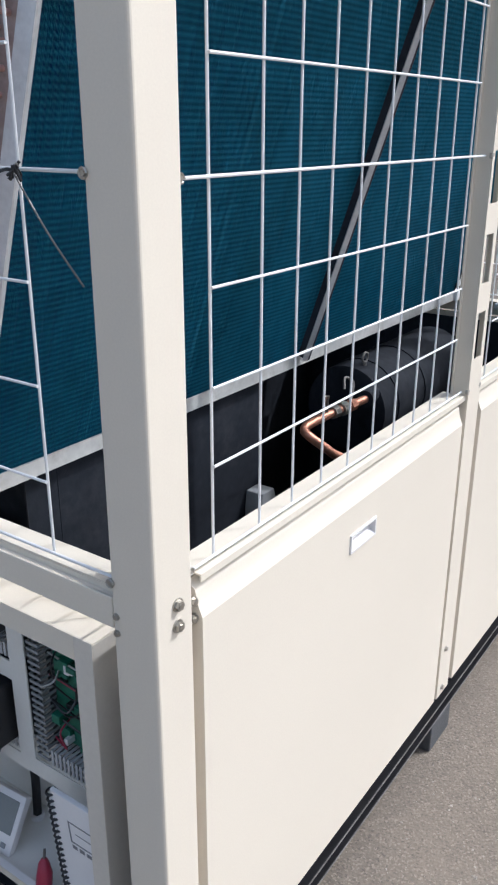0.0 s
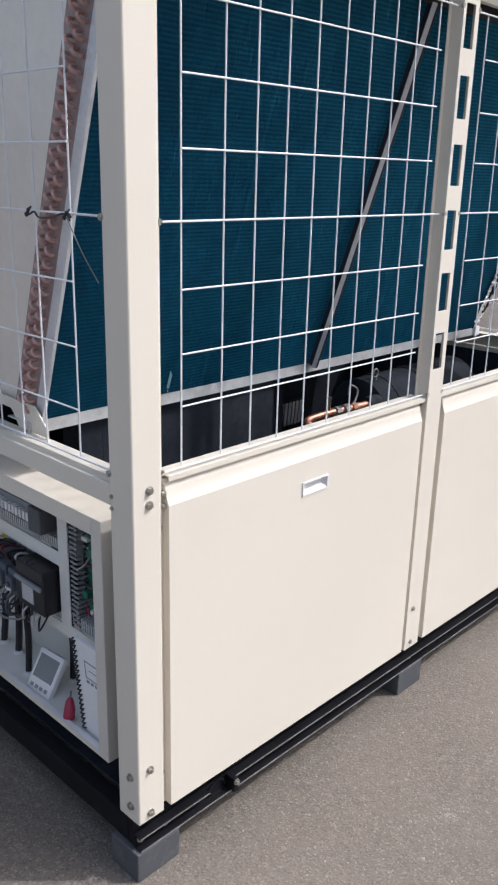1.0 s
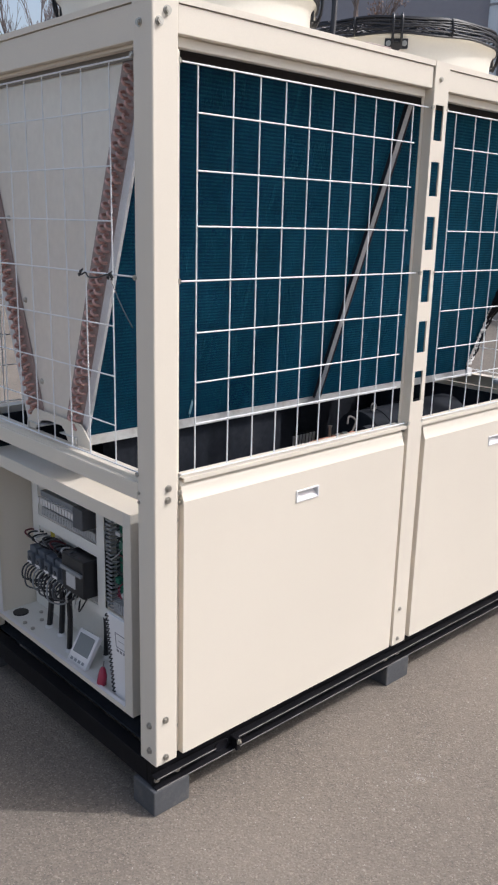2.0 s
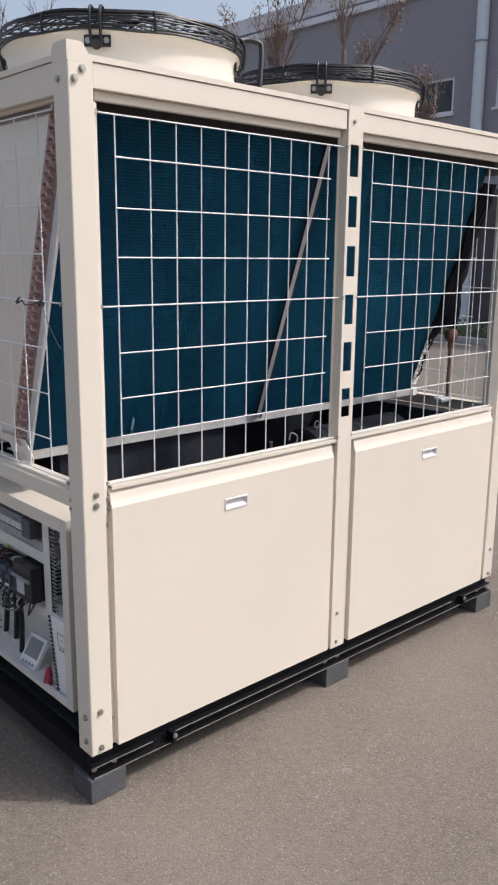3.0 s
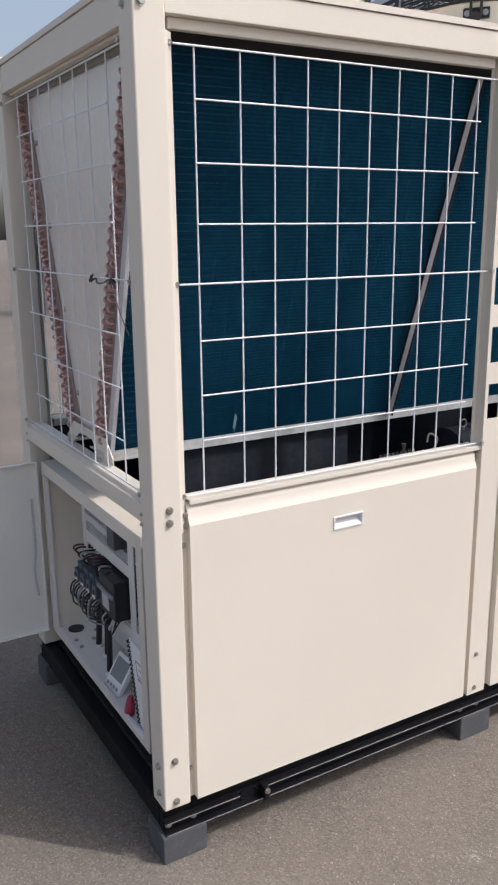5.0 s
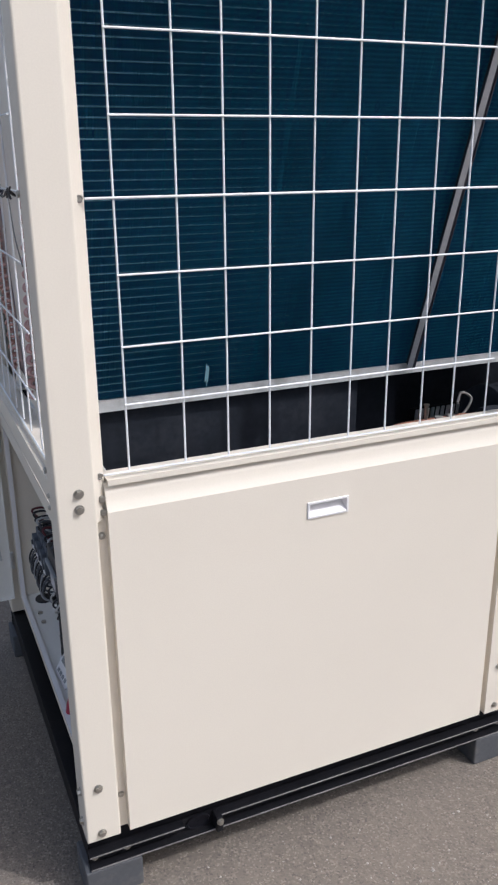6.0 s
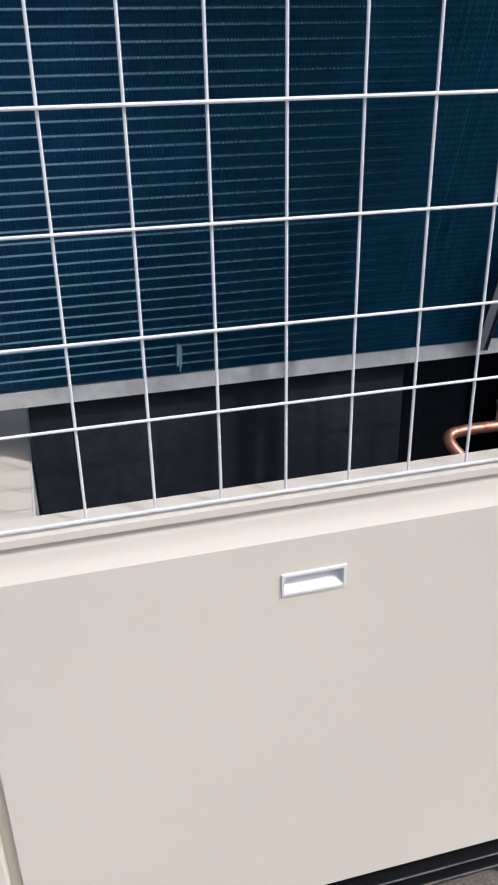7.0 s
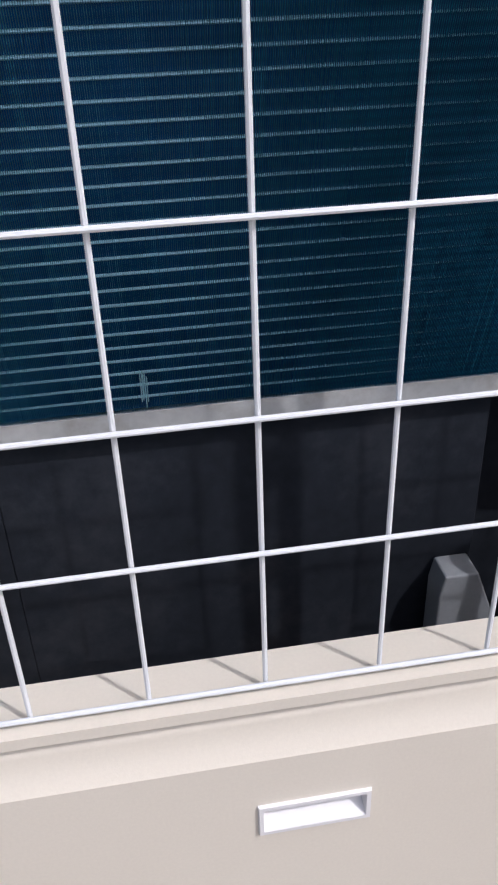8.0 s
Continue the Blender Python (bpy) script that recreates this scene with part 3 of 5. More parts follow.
def coil(x0, x1, back, n_coil):
    """Finned coil slab: face with folded rows, end plates, tube bends."""
    def P(x, s, d):
        return mirror_y(Vector((x, Y_BOT, Z_BOT)) + S_DIR * s - N_OUT * d, back)
    c = thing("coil", "blue-green finned coil with copper tube bends", "")
    c.parent = unit
    rows = int(RUN / TUBE_PITCH)
    # core of the slab behind the open edges of the fins
    bm = B()
    core = [bm.verts.new(P(x, s, d)) for x in (x0, x1) for s in (0, RUN) for d in (0.0056, THICK)]
    for f in ((0, 1, 3, 2), (4, 6, 7, 5), (0, 4, 5, 1), (2, 3, 7, 6), (0, 2, 6, 4), (1, 5, 7, 3)):
        bm.faces.new([core[q] for q in f])
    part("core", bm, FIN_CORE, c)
    # upright fins, a little bent here and there
    vs, fs = [], []
    fr = random.Random(30 + n_coil + 2 * back)
    n_fins = int((x1 - x0) / 0.0021)
    for k in range(n_fins):
        x = x0 + 0.001 + k * 0.0021 + fr.gauss(0, 0.00006)
        q = len(vs)
        lean = fr.gauss(0, 0.00015)
        # pale rim at the open edge; further in, the gap's shade is coloured deep blue
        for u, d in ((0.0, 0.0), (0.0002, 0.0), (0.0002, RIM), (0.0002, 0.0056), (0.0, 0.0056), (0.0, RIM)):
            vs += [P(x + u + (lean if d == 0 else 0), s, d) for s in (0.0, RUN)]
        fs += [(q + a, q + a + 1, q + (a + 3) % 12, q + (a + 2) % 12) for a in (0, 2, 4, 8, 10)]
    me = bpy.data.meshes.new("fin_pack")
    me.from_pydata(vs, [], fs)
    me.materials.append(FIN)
    me.materials.append(FIN_SHADE)
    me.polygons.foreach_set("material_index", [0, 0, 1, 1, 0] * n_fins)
    fo = new("fin_pack", me)
    fo.parent = c
    tagged(fo, kind="stuff")
    # tube collars between the fins, one to a tube row
    bm = B()
    q = [P(x, ds, d) - P(0, 0, 0) for x in (x0 + 0.002, x1 - 0.002) for ds, d in ((-0.0022, 0.0054), (-0.0013, 0.0037), (0.0, 0.0030), (0.0013, 0.0037), (0.0022, 0.0054))]
    v = [bm.verts.new(p) for p in q]
    for a in range(4):
        bm.faces.new((v[a], v[a + 5], v[a + 6], v[a + 1]))
    collar = finish(bm, "tube_collar", FIN_EDGE, smooth=True)
    for k in range(1, rows + 1):
        if k * TUBE_PITCH < RUN - 0.004:
            share("tube_collar", collar, c, Matrix.Translation(P(0, k * TUBE_PITCH, 0)))
    for x, sgn in ((x0, -1), (x1, 1)):
        proud = PROUD if n_coil == 0 or sgn < 0 else 0.004
        # only the open near end keeps the lit plate colour
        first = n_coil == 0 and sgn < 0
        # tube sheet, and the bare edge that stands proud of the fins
        for name, da, db, mat in (("end_plate", 0.0, THICK + 0.006, SIDE_PLATE if first else PLATE_SHADE), ("plate_edge", -proud, -0.0001, FLANGE if first else PLATE_SHADE)):
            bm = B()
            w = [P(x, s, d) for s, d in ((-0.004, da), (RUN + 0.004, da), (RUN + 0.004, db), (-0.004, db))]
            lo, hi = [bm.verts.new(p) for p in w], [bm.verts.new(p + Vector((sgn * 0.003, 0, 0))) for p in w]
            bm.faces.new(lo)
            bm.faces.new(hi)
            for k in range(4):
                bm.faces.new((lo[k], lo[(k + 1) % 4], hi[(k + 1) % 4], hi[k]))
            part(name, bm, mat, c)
        if n_coil == 1:
            continue
        bm = B()
        # folded flange slanting from the proud end plate back to the fins
        q = [bm.verts.new(P(x - sgn * f, e, d)) for e in (-0.004, RUN + 0.004) for f, d in ((0.0, -PROUD), (0.012, 0.007 - PROUD), (0.012, 0.0095 - PROUD), (0.0, 0.0025 - PROUD))]
        for a in range(4):
            bm.faces.new((q[a], q[(a + 1) % 4], q[4 + (a + 1) % 4], q[4 + a]))
        bm.faces.new(q[:4])
        bm.faces.new(q[4:])
        part("edge_flange", bm, FLANGE, c)
    return c, P


# a few dented fins low on the first coil
dr = random.Random(3)
DENT = []
for k in range(9):
    x, s0, ln = 0.494 + 0.0018 * (k % 5) + dr.uniform(0, 0.001), dr.uniform(0.004, 0.030), dr.uniform(0.020, 0.060)
    DENT.append((x, s0, ln))


# one copper hairpin bend, looping out to -x
bm = B()
tube(bm, [(0.004, -0.0100, 0), (-0.008, -0.0100, 0)] + [(-0.008 - 0.0100 * math.sin(t), -0.0100 * math.cos(t), 0) for t in [math.pi * k / 8 for k in range(1, 8)]] + [(-0.008, 0.0100, 0), (0.004, 0.0100, 0)], 0.0043, 8)
BEND = finish(bm, "tube_bend", COPPER_DARK, smooth=True)

for back in (False, True):
    for n, (x0, x1) in enumerate(((0.066, 1.136), (1.146, 2.226))):
        c, P = coil(x0, x1, back, n)
        if n == 0 and not back:
            for x, s0, ln in DENT:
                bm = B()
                v = [bm.verts.new(P(x + dx, s0 + ds, dd)) for dx, ds, dd in ((0, 0, -0.0005), (0.0011, 0, -0.0014), (0.0016, ln, -0.0012), (0.0004, ln, -0.0003))]
                bm.faces.new(v)
                w = [bm.verts.new(P(x + dx, s0 + ds, 0.004)) for dx, ds in ((0, 0), (0.0004, ln))]
                bm.faces.new((v[0], v[3], w[1], w[0]))
                part("bent_fin", bm, FIN_EDGE, c, "dented pale fin edge")
        if n == 0:
            rows = int((RUN - 0.05) / 0.0325)
            for k in range(rows):
                for col in range(2):
                    s = 0.026 + 0.0325 * k + (0.0160 if col else 0)
                    pos = P(x0 - 0.003, s, 0.022 + 0.030 * col)
                    tilt = 52 if not back else -52
                    share("tube_bend", BEND, c, Matrix.Translation(pos) @ pose(0, 0, 0, tilt + random.uniform(-8, 8), 0, random.uniform(-6, 6)))

# dark strips added above the coils for the shade under the roof
for name, b0 in (("shade_strip", (0.081, L - 0.081, 0.104, 0.108, 2.142, 2.249)), ("shade_strip", (0.081, L - 0.081, DV - 0.108, DV - 0.104, 2.142, 2.249)), ("shade_strip", (0.0585, 0.0625, 0.066, D - 0.066, 2.139, 2.248)), ("shade_strip", (L - 0.0665, L - 0.0625, 0.066, D - 0.066, 2.110, 2.248))):
    bm = B()
    box(bm, *b0)
    part(name, bm, GAP_SHADE if b0[1] > 0.1 and b0[0] < 1 else END_SHADE, unit)
# trays under the coils
for back in (False, True):
    bm = B()
    y0, y1 = 0.476, 0.575
    pts = [(y0, 1.046), (y0, 1.0775), (y1, 1.0775), (y1, 1.0745), (y0 + 0.003, 1.0745), (y0 + 0.003, 1.046)]
    prism(bm, [(DV - y if back else y, z) for y, z in pts], "x", 0.045, 2.250)
    tr = part("drain_tray", bm, GALV, unit, "galvanised drain tray")
    for x in (2.232,):
        bm = B()
        ya, yb = sorted((DV - 0.47 if back else 0.47, DV - 0.52 if back else 0.52))
        box(bm, x, x + 0.035, ya - 0.006, yb, 1.044, 1.084, 0.002)
        part("tray_clip", bm, WHITE_PLASTIC, tr)

# sheet that closes the V at the near end, and its bracket with an arched cut-out
def v_sheet(x):
    bm = B()
    yi = lambda z: Y_BOT + (Z_BOT - z) * (Y_BOT - Y_TOP) / (Z_TOP - Z_BOT) + 0.078
    pts = [(yi(1.105), 1.105), (yi(2.142), 2.142), (DV - yi(2.142), 2.142), (DV - yi(1.105), 1.105)]
    prism(bm, pts, "x", x, x + 0.0025)
    return part("end_sheet", bm, SHEET, unit, "plain dull grey steel sheet closing the V")


es = v_sheet(0.0672)
v_sheet(2.212)
for z in (1.22, 1.48, 1.74, 2.0):
    yy = DV - (Y_BOT + (Z_BOT - z) * (Y_BOT - Y_TOP) / (Z_TOP - Z_BOT) + 0.091) - 0.03
    bolt(es, 0.0672, yy, z, "left", SCREW, 1.5)
bm = B()
arch = [(0.535, 1.054), (0.555, 1.085), (0.60 - 0.03, 1.098), (0.60 + 0.05, 1.100), (0.700, 1.092), (0.735, 1.070), (0.745, 1.054)]
prism(bm, [(0.40, 1.054)] + arch + [(0.80, 1.054), (0.80, 1.074), (0.745, 1.125), (0.455, 1.125), (0.40, 1.074)], "x", 0.052, 0.056)
part("arched_bracket", bm, CREAM, unit, "cream bracket with an arched cut-out")

# black header pipes, capillaries and the distributor at the far end of the coil
hd = thing("header", "black-insulated header pipes and copper distributor beside the coil", "")
hd.parent = unit
def along(x, z, dd):
    """A point beside the coil's end at height z, dd behind its face."""
    return Vector((x + 0.012, Y_BOT, Z_BOT)) + S_DIR * ((z - Z_BOT) / S_DIR.z) - N_OUT * dd


# three thick sleeves side by side from the middle upwards
for k, (x, dd, r, z0) in enumerate(((2.226, -0.018, 0.020, 1.34), (2.244, -0.022, 0.024, 1.36), (2.268, -0.014, 0.028, 1.38), (2.294, -0.004, 0.026, 1.40))):
    bm = B()
    pts = [along(x + 0.005 * math.sin(q * 1.7 + k) - (0.022 if q == 0 else 0), z0 + (2.08 - z0) * q / 8, dd + 0.006 * math.cos(q * 2.1 + k)) for q in range(9)]
    tube(bm, smooth_line(pts, 4), [r * min(1.0, 0.45 + 0.14 * w) * (1 + 0.07 * math.sin(w * 1.3 + k)) for w in range(33)], 10)
    part("insulated_pipe", bm, BLACK_RUBBER, hd, smooth=True)
# two sleeves hanging straight down to the distributor
for x, y, r, z1 in ((2.262, 0.300, 0.024, 1.74), (2.290, 0.285, 0.027, 1.92)):
    bm = B()
    pts = [(x + 0.004 * math.sin(q * 1.9), y - 0.035 * (q / 6) ** 2, 1.405 + (z1 - 1.405) * q / 6) for q in range(7)]
    tube(bm, smooth_line(pts, 4), [r * min(1.0, 0.55 + 0.15 * w) * (1 + 0.06 * math.sin(w * 1.7 + x * 90)) for w in range(25)], 10)
    part("insulated_pipe", bm, BLACK_RUBBER, hd, smooth=True)
# thin sleeve and crinkled tape running down the coil's edge
for x, dd, r, z0, z1, mat in ((2.220, -0.006, 0.013, 1.12, 1.60, BLACK_FOAM), (2.232, -0.012, 0.009, 1.15, 1.55, BLACK_PLASTIC), (2.238, 0.000, 0.007, 1.20, 1.50, BLACK_PLASTIC)):
    bm = B()
    pts = [along(x + 0.040 * max(0, q / 12 - 0.3) * (r < 0.01) + 0.003 * math.sin(q * 2.3 + r * 900), z0 + (z1 - z0) * q / 12, dd + 0.005 * math.cos(q * 2.9)) for q in range(13)]
    tube(bm, smooth_line(pts, 4), [r * (0.75 + 0.25 * math.sin(w * 1.9)) * min(1, 0.4 + w / 20) for w in range(49)], 8)
    part("insulated_pipe", bm, mat, hd, smooth=True)
bm = B()
n_t = 60
tape = [[bm.verts.new(along(2.190 + u * 0.022 + tr.gauss(0, 0.0015), 1.105 + 0.30 * k / n_t, -0.012 + tr.gauss(0, 0.0022))) for u in range(3)] for tr in (random.Random(8),) for k in range(n_t + 1)]
for p, q in zip(tape, tape[1:]):
    for u in range(2):
        bm.faces.new((p[u], p[u + 1], q[u + 1], q[u]))
part("tape", bm, GALV, hd, "crinkled silver tape")
RX, RY = 2.274, 0.284
bm = B()
tube(bm, [(RX, RY, 1.055), (RX, RY, 1.30), (RX, RY, 1.302), (RX, RY, 1.335)], [0.0085, 0.0085, 0.013, 0.013], 10)
part("riser", bm, BROWN_PIPE, hd, smooth=True)
bm = B()
lathe(bm, [(0.001, 1.334), (0.018, 1.335), (0.030, 1.345), (0.034, 1.360), (0.034, 1.382), (0.027, 1.394), (0.001, 1.396)], (RX, RY), 16)
part("distributor", bm, BROWN_PIPE, hd, smooth=True)
for k in range(7):
    bm = B()
    a = 2 * math.pi * k / 7
    end = along(2.215, 1.47 + 0.075 * k, 0.03)
    tube(bm, smooth_line([(RX + 0.018 * math.cos(a), RY + 0.018 * math.sin(a), 1.398), (RX + 0.024 * math.cos(a), RY + 0.024 * math.sin(a), 1.43), (RX + 0.01, RY - 0.01, 1.45 + 0.05 * k), end]), 0.003, 6)
    part("capillary", bm, BLACK_RUBBER, hd, smooth=True)
bm = B()
box(bm, 2.195, 2.285, 0.262, 0.310, 1.038, 1.060, 0.005)
part("valve_body", bm, FLANGE, hd, smooth=True)

# ---- roof fans ----
def fan(cx, turn):
    f = thing("roof_fan", "cream round fan cowl with a black wire finger guard", "fan", "fans on the chiller roof")
    bm = B()
    z = TOP + 0.016
    lathe(bm, [(0.418, z), (0.418, z + 0.008), (0.404, z + 0.012), (0.400, z + 0.05), (0.400, z + 0.105), (0.404, z + 0.128), (0.414, z + 0.146), (0.421, z + 0.150), (0.419, z + 0.154), (0.409, z + 0.150), (0.393, z + 0.125), (0.388, z + 0.02), (0.388, z)], (cx, FAN_Y), 72)
    part("cowl", bm, CREAM_COWL, f, smooth=True)
    zr = z + 0.156
    def ring(r, h, w):
        bm = B()
        n = 72
        pts = [(cx + r * math.cos(2 * math.pi * k / n), FAN_Y + r * math.sin(2 * math.pi * k / n), h + 0.0026 * math.sin(9 * 2 * math.pi * k / n + r * 900) + 0.0020 * math.sin(5 * 2 * math.pi * k / n + r * 2300)) for k in range(n + 1)]
        tube(bm, pts, w, 6, caps=False)
        part("guard_ring", bm, BLACK_PLASTIC, f, smooth=True)
    for r, h, w in ((0.424, zr - 0.003, 0.0048), (0.427, zr + 0.008, 0.0032), (0.4285, zr + 0.019, 0.0028), (0.4275, zr + 0.029, 0.0030), (0.425, zr + 0.040, 0.0034), (0.419, zr + 0.050, 0.0058)):
        ring(r, h, w)
    for k in range(12):
        r = 0.404 - 0.027 * k
        ring(r, zr + 0.054 + 0.022 * (1 - (r / 0.43) ** 2), 0.0028)
    for k in range(44):
        a = 2 * math.pi * (k + 0.5) / 44
        c, s = math.cos(a), math.sin(a)
        bm = B()
        pts = [(cx + r * c, FAN_Y + r * s, h) for r, h in ([(0.425, zr - 0.005), (0.431, zr + 0.016), (0.429, zr + 0.040)] if k % 6 == 0 else []) + [(0.417, zr + 0.055), (0.36, zr + 0.061), (0.22, zr + 0.071), (0.10, zr + 0.077)]]
        tube(bm, smooth_line(pts, 3), 0.0045 if k % 6 == 0 else 0.0016, 5)
        part("guard_rib", bm, BLACK_PLASTIC, f, smooth=True)
    for k in range(4):
        rot = pose(cx, FAN_Y, 0, 0, 0, turn + 90 * k)
        bm = B()
        box(bm, 0.401, 0.411, -0.042, 0.042, z + 0.105, z + 0.139, 0.002)
        bmesh.ops.transform(bm, matrix=rot, verts=bm.verts)
        br = part("guard_bracket", bm, BLACK_PLASTIC, f)
        for dy in (-0.016, 0.016):
            bm = B()
            tube(bm, smooth_line([(0.417, dy, z + 0.108), (0.428, dy, z + 0.120), (0.437, dy, z + 0.155), (0.436, dy, zr + 0.044), (0.42, dy, zr + 0.062), (0.39, dy, zr + 0.064)], 4), 0.0048, 8)
            bmesh.ops.transform(bm, matrix=rot, verts=bm.verts)
            part("hook", bm, BLACK_PLASTIC, br, smooth=True)
        bm = B()
        tube(bm, [(0.411, 0, z + 0.114), (0.426, 0, z + 0.108)], 0.016, 12)
        bmesh.ops.transform(bm, matrix=rot, verts=bm.verts)
        part("boss", bm, BLACK_PLASTIC, br, smooth=True)
        for dy in (-0.029, 0.029):
            bm = B()
            tube(bm, [(0.411, dy, z + 0.122), (0.4155, dy, z + 0.122)], 0.0095, 12)
            bmesh.ops.transform(bm, matrix=rot, verts=bm.verts)
            part("bolt", bm, STEEL, br, smooth=True)
    for k in range(5):
        bm = B()
        rows_b = []
        for q in range(5):
            r = 0.085 + 0.295 * q / 4
            half = 0.30 + 0.10 * q / 4
            rows_b.append([Vector((r * math.cos(a), r * math.sin(a), z + 0.09 - 0.075 * (a / half))) for a in (-half, -half / 2, 0, half / 2, half)])
        for d in (0, 0.004):
            vs = [[bm.verts.new(v + Vector((0, 0, d))) for v in row] for row in rows_b]
            for q in range(4):
                for w in range(4):
                    bm.faces.new((vs[q][w], vs[q + 1][w], vs[q + 1][w + 1], vs[q][w + 1]))
        bmesh.ops.transform(bm, matrix=pose(cx, FAN_Y, 0, 0, 0, 72 * k + 20), verts=bm.verts)
        part("blade", bm, BLACK_PLASTIC, f, smooth=True)
    bm = B()
    lathe(bm, [(0.001, z + 0.10), (0.085, z + 0.10), (0.09, z + 0.11), (0.09, z + 0.20), (0.08, z + 0.215), (0.001, z + 0.218)], (cx, FAN_Y), 24)
    part("motor", bm, BLACK_PLASTIC, f, smooth=True)
    return f


for cx, turn in zip(FAN_X, (45, 41.5)):
    fan(cx, turn)
# black conduit arching from the first fan's guard to the roof
cd = thing("conduit", "black cable conduit arching down to the chiller roof", "cable")
bm = B()
tube(bm, smooth_line([(0.930, 0.46, 2.500), (1.035, 0.45, 2.537), (1.080, 0.435, 2.536), (1.098, 0.425, 2.512), (1.072, 0.405, 2.38), (1.046, 0.395, 2.264)], 5), 0.0105, 8)
part("hose", bm, BLACK_PLASTIC, cd, smooth=True)
bm = B()
tube(bm, smooth_line([(1.046, 0.395, 2.271), (1.09, 0.33, 2.270), (1.16, 0.24, 2.270), (1.24, 0.20, 2.270)], 5), 0.007, 8)
part("roof_run", bm, BLACK_PLASTIC, cd, smooth=True)

# thin brown strip left lying on the roof's front edge
bm = B()
prism(bm, [(0.788, 0.020), (0.800, 0.030), (0.820, 0.033), (0.906, 0.021), (0.908, 0.010), (0.800, 0.014)], "z", TOP + 0.0165, TOP + 0.0225, 0.001)
tagged(part("metal_strip", bm, SIDE_PLATE), "thin brown metal strip lying on the cream chiller roof", "metal strip")

# ---- base frame and feet ----
base = thing("base_frame", "black steel channel base frame under the chiller", "base frame")


def long_rail(py, sy):
    def Y(a):
        return py - sy * a
    gaps = ((0.235, 0.318), (2.005, 2.088))
    bm = B()
    box(bm, 0.002, L - 0.002, *sorted((Y(0.022), Y(0.028))), FOOT, 0.127)
    r = part("long_rail", bm, BLACK_STEEL, base)
    xs = [0.002] + [v for g in gaps for v in g] + [L - 0.002]
    for a, b in zip(xs[::2], xs[1::2]):
        bm = B()
        box(bm, a, b, *sorted((Y(0.000), Y(0.0218))), 0.1225, 0.1275, 0.001)
        part("top_flange", bm, BLACK_STEEL, r)
    bm = B()
    box(bm, 0.002, L - 0.002, *sorted((Y(-0.001), Y(0.0218))), FOOT - 0.002, FOOT + 0.003, 0.001)
    part("bottom_flange", bm, BLACK_STEEL, r)
    # thin paler lips on the flanges' edges, painting the sun's highlight
    for a, b in list(zip(xs[::2], xs[1::2])):
        bm = B()
        box(bm, a, b, *sorted((Y(-0.0022), Y(-0.0002))), 0.1232, 0.1268, 0.0006, 1)
        part("edge_highlight", bm, EDGE_GLINT, r)
    bm = B()
    box(bm, 0.002, L - 0.002, *sorted((Y(-0.0032), Y(-0.0012))), FOOT - 0.0012, FOOT + 0.0022, 0.0006, 1)
    part("edge_highlight", bm, EDGE_GLINT, r)
    bm = B()
    box(bm, 0.004, L - 0.004, *sorted((Y(0.030), Y(0.050))), FOOT, BASE + 0.003)
    part("backing", bm, BLACK_STEEL, r)
    f = "front" if sy < 0 else "back"
    for x in (0.017, 0.095, 1.122, 1.198, 2.25, 2.326):
        bolt(r, x, Y(0.021), 0.108, f, size=1.0)
    for a, b in gaps:
        m = (a + b) / 2
        bm = B()
        n = 20
        # the eye's hole is a closed disc, coloured black for its shade
        prof = [(0.032, Y(0.0218)), (0.032, Y(0.017)), (0.027, Y(0.017)), (0.027, Y(0.0215)), (0.002, Y(0.0215))]
        rings = [[bm.verts.new((m + q * math.cos(2 * math.pi * k / n), y, 0.108 + q * 0.62 * math.sin(2 * math.pi * k / n))) for k in range(n)] for q, y in prof]
        for p, q in zip(rings, rings[1:]):
            for k in range(n):
                bm.faces.new((p[k], p[(k + 1) % n], q[(k + 1) % n], q[k]))
        part("lifting_eye", bm, BLACK_RUBBER, r, smooth=True)
        bm = B()
        box(bm, b - 0.004, b + 0.014, *sorted((Y(-0.012), Y(0.02))), 0.085, 0.128, 0.003)
        part("lug", bm, BLACK_STEEL, r)
        bolt(r, b + 0.005, Y(-0.012), 0.117, f, size=0.9)


long_rail(0.0, -1)
long_rail(D, 1)
for x0, x1 in ((0.004, 0.05), (1.14, 1.19), (L - 0.05, L - 0.004)):
    bm = B()
    box(bm, x0, x1, 0.052, D - 0.052, FOOT, 0.158, 0.002)
    part("cross_member", bm, BLACK_STEEL, base)
bm = B()
box(bm, 0.055, L - 0.055, 0.055, D - 0.055, 0.159, 0.165)
part("floor_pan", bm, BLACK_FOAM, base)

for x0, x1 in ((-0.010, 0.126), (1.110, 1.248), (2.219, 2.353)):
    for y0 in (-0.004, D - 0.106):
        bm = B()
        box(bm, x0, x1, y0, y0 + 0.11, 0.0, FOOT - 0.003, 0.004)
        tagged(part("support_block", bm, GREY_BLOCK), "dark grey rubber support block standing on the asphalt", "support block", "blocks under the chiller")

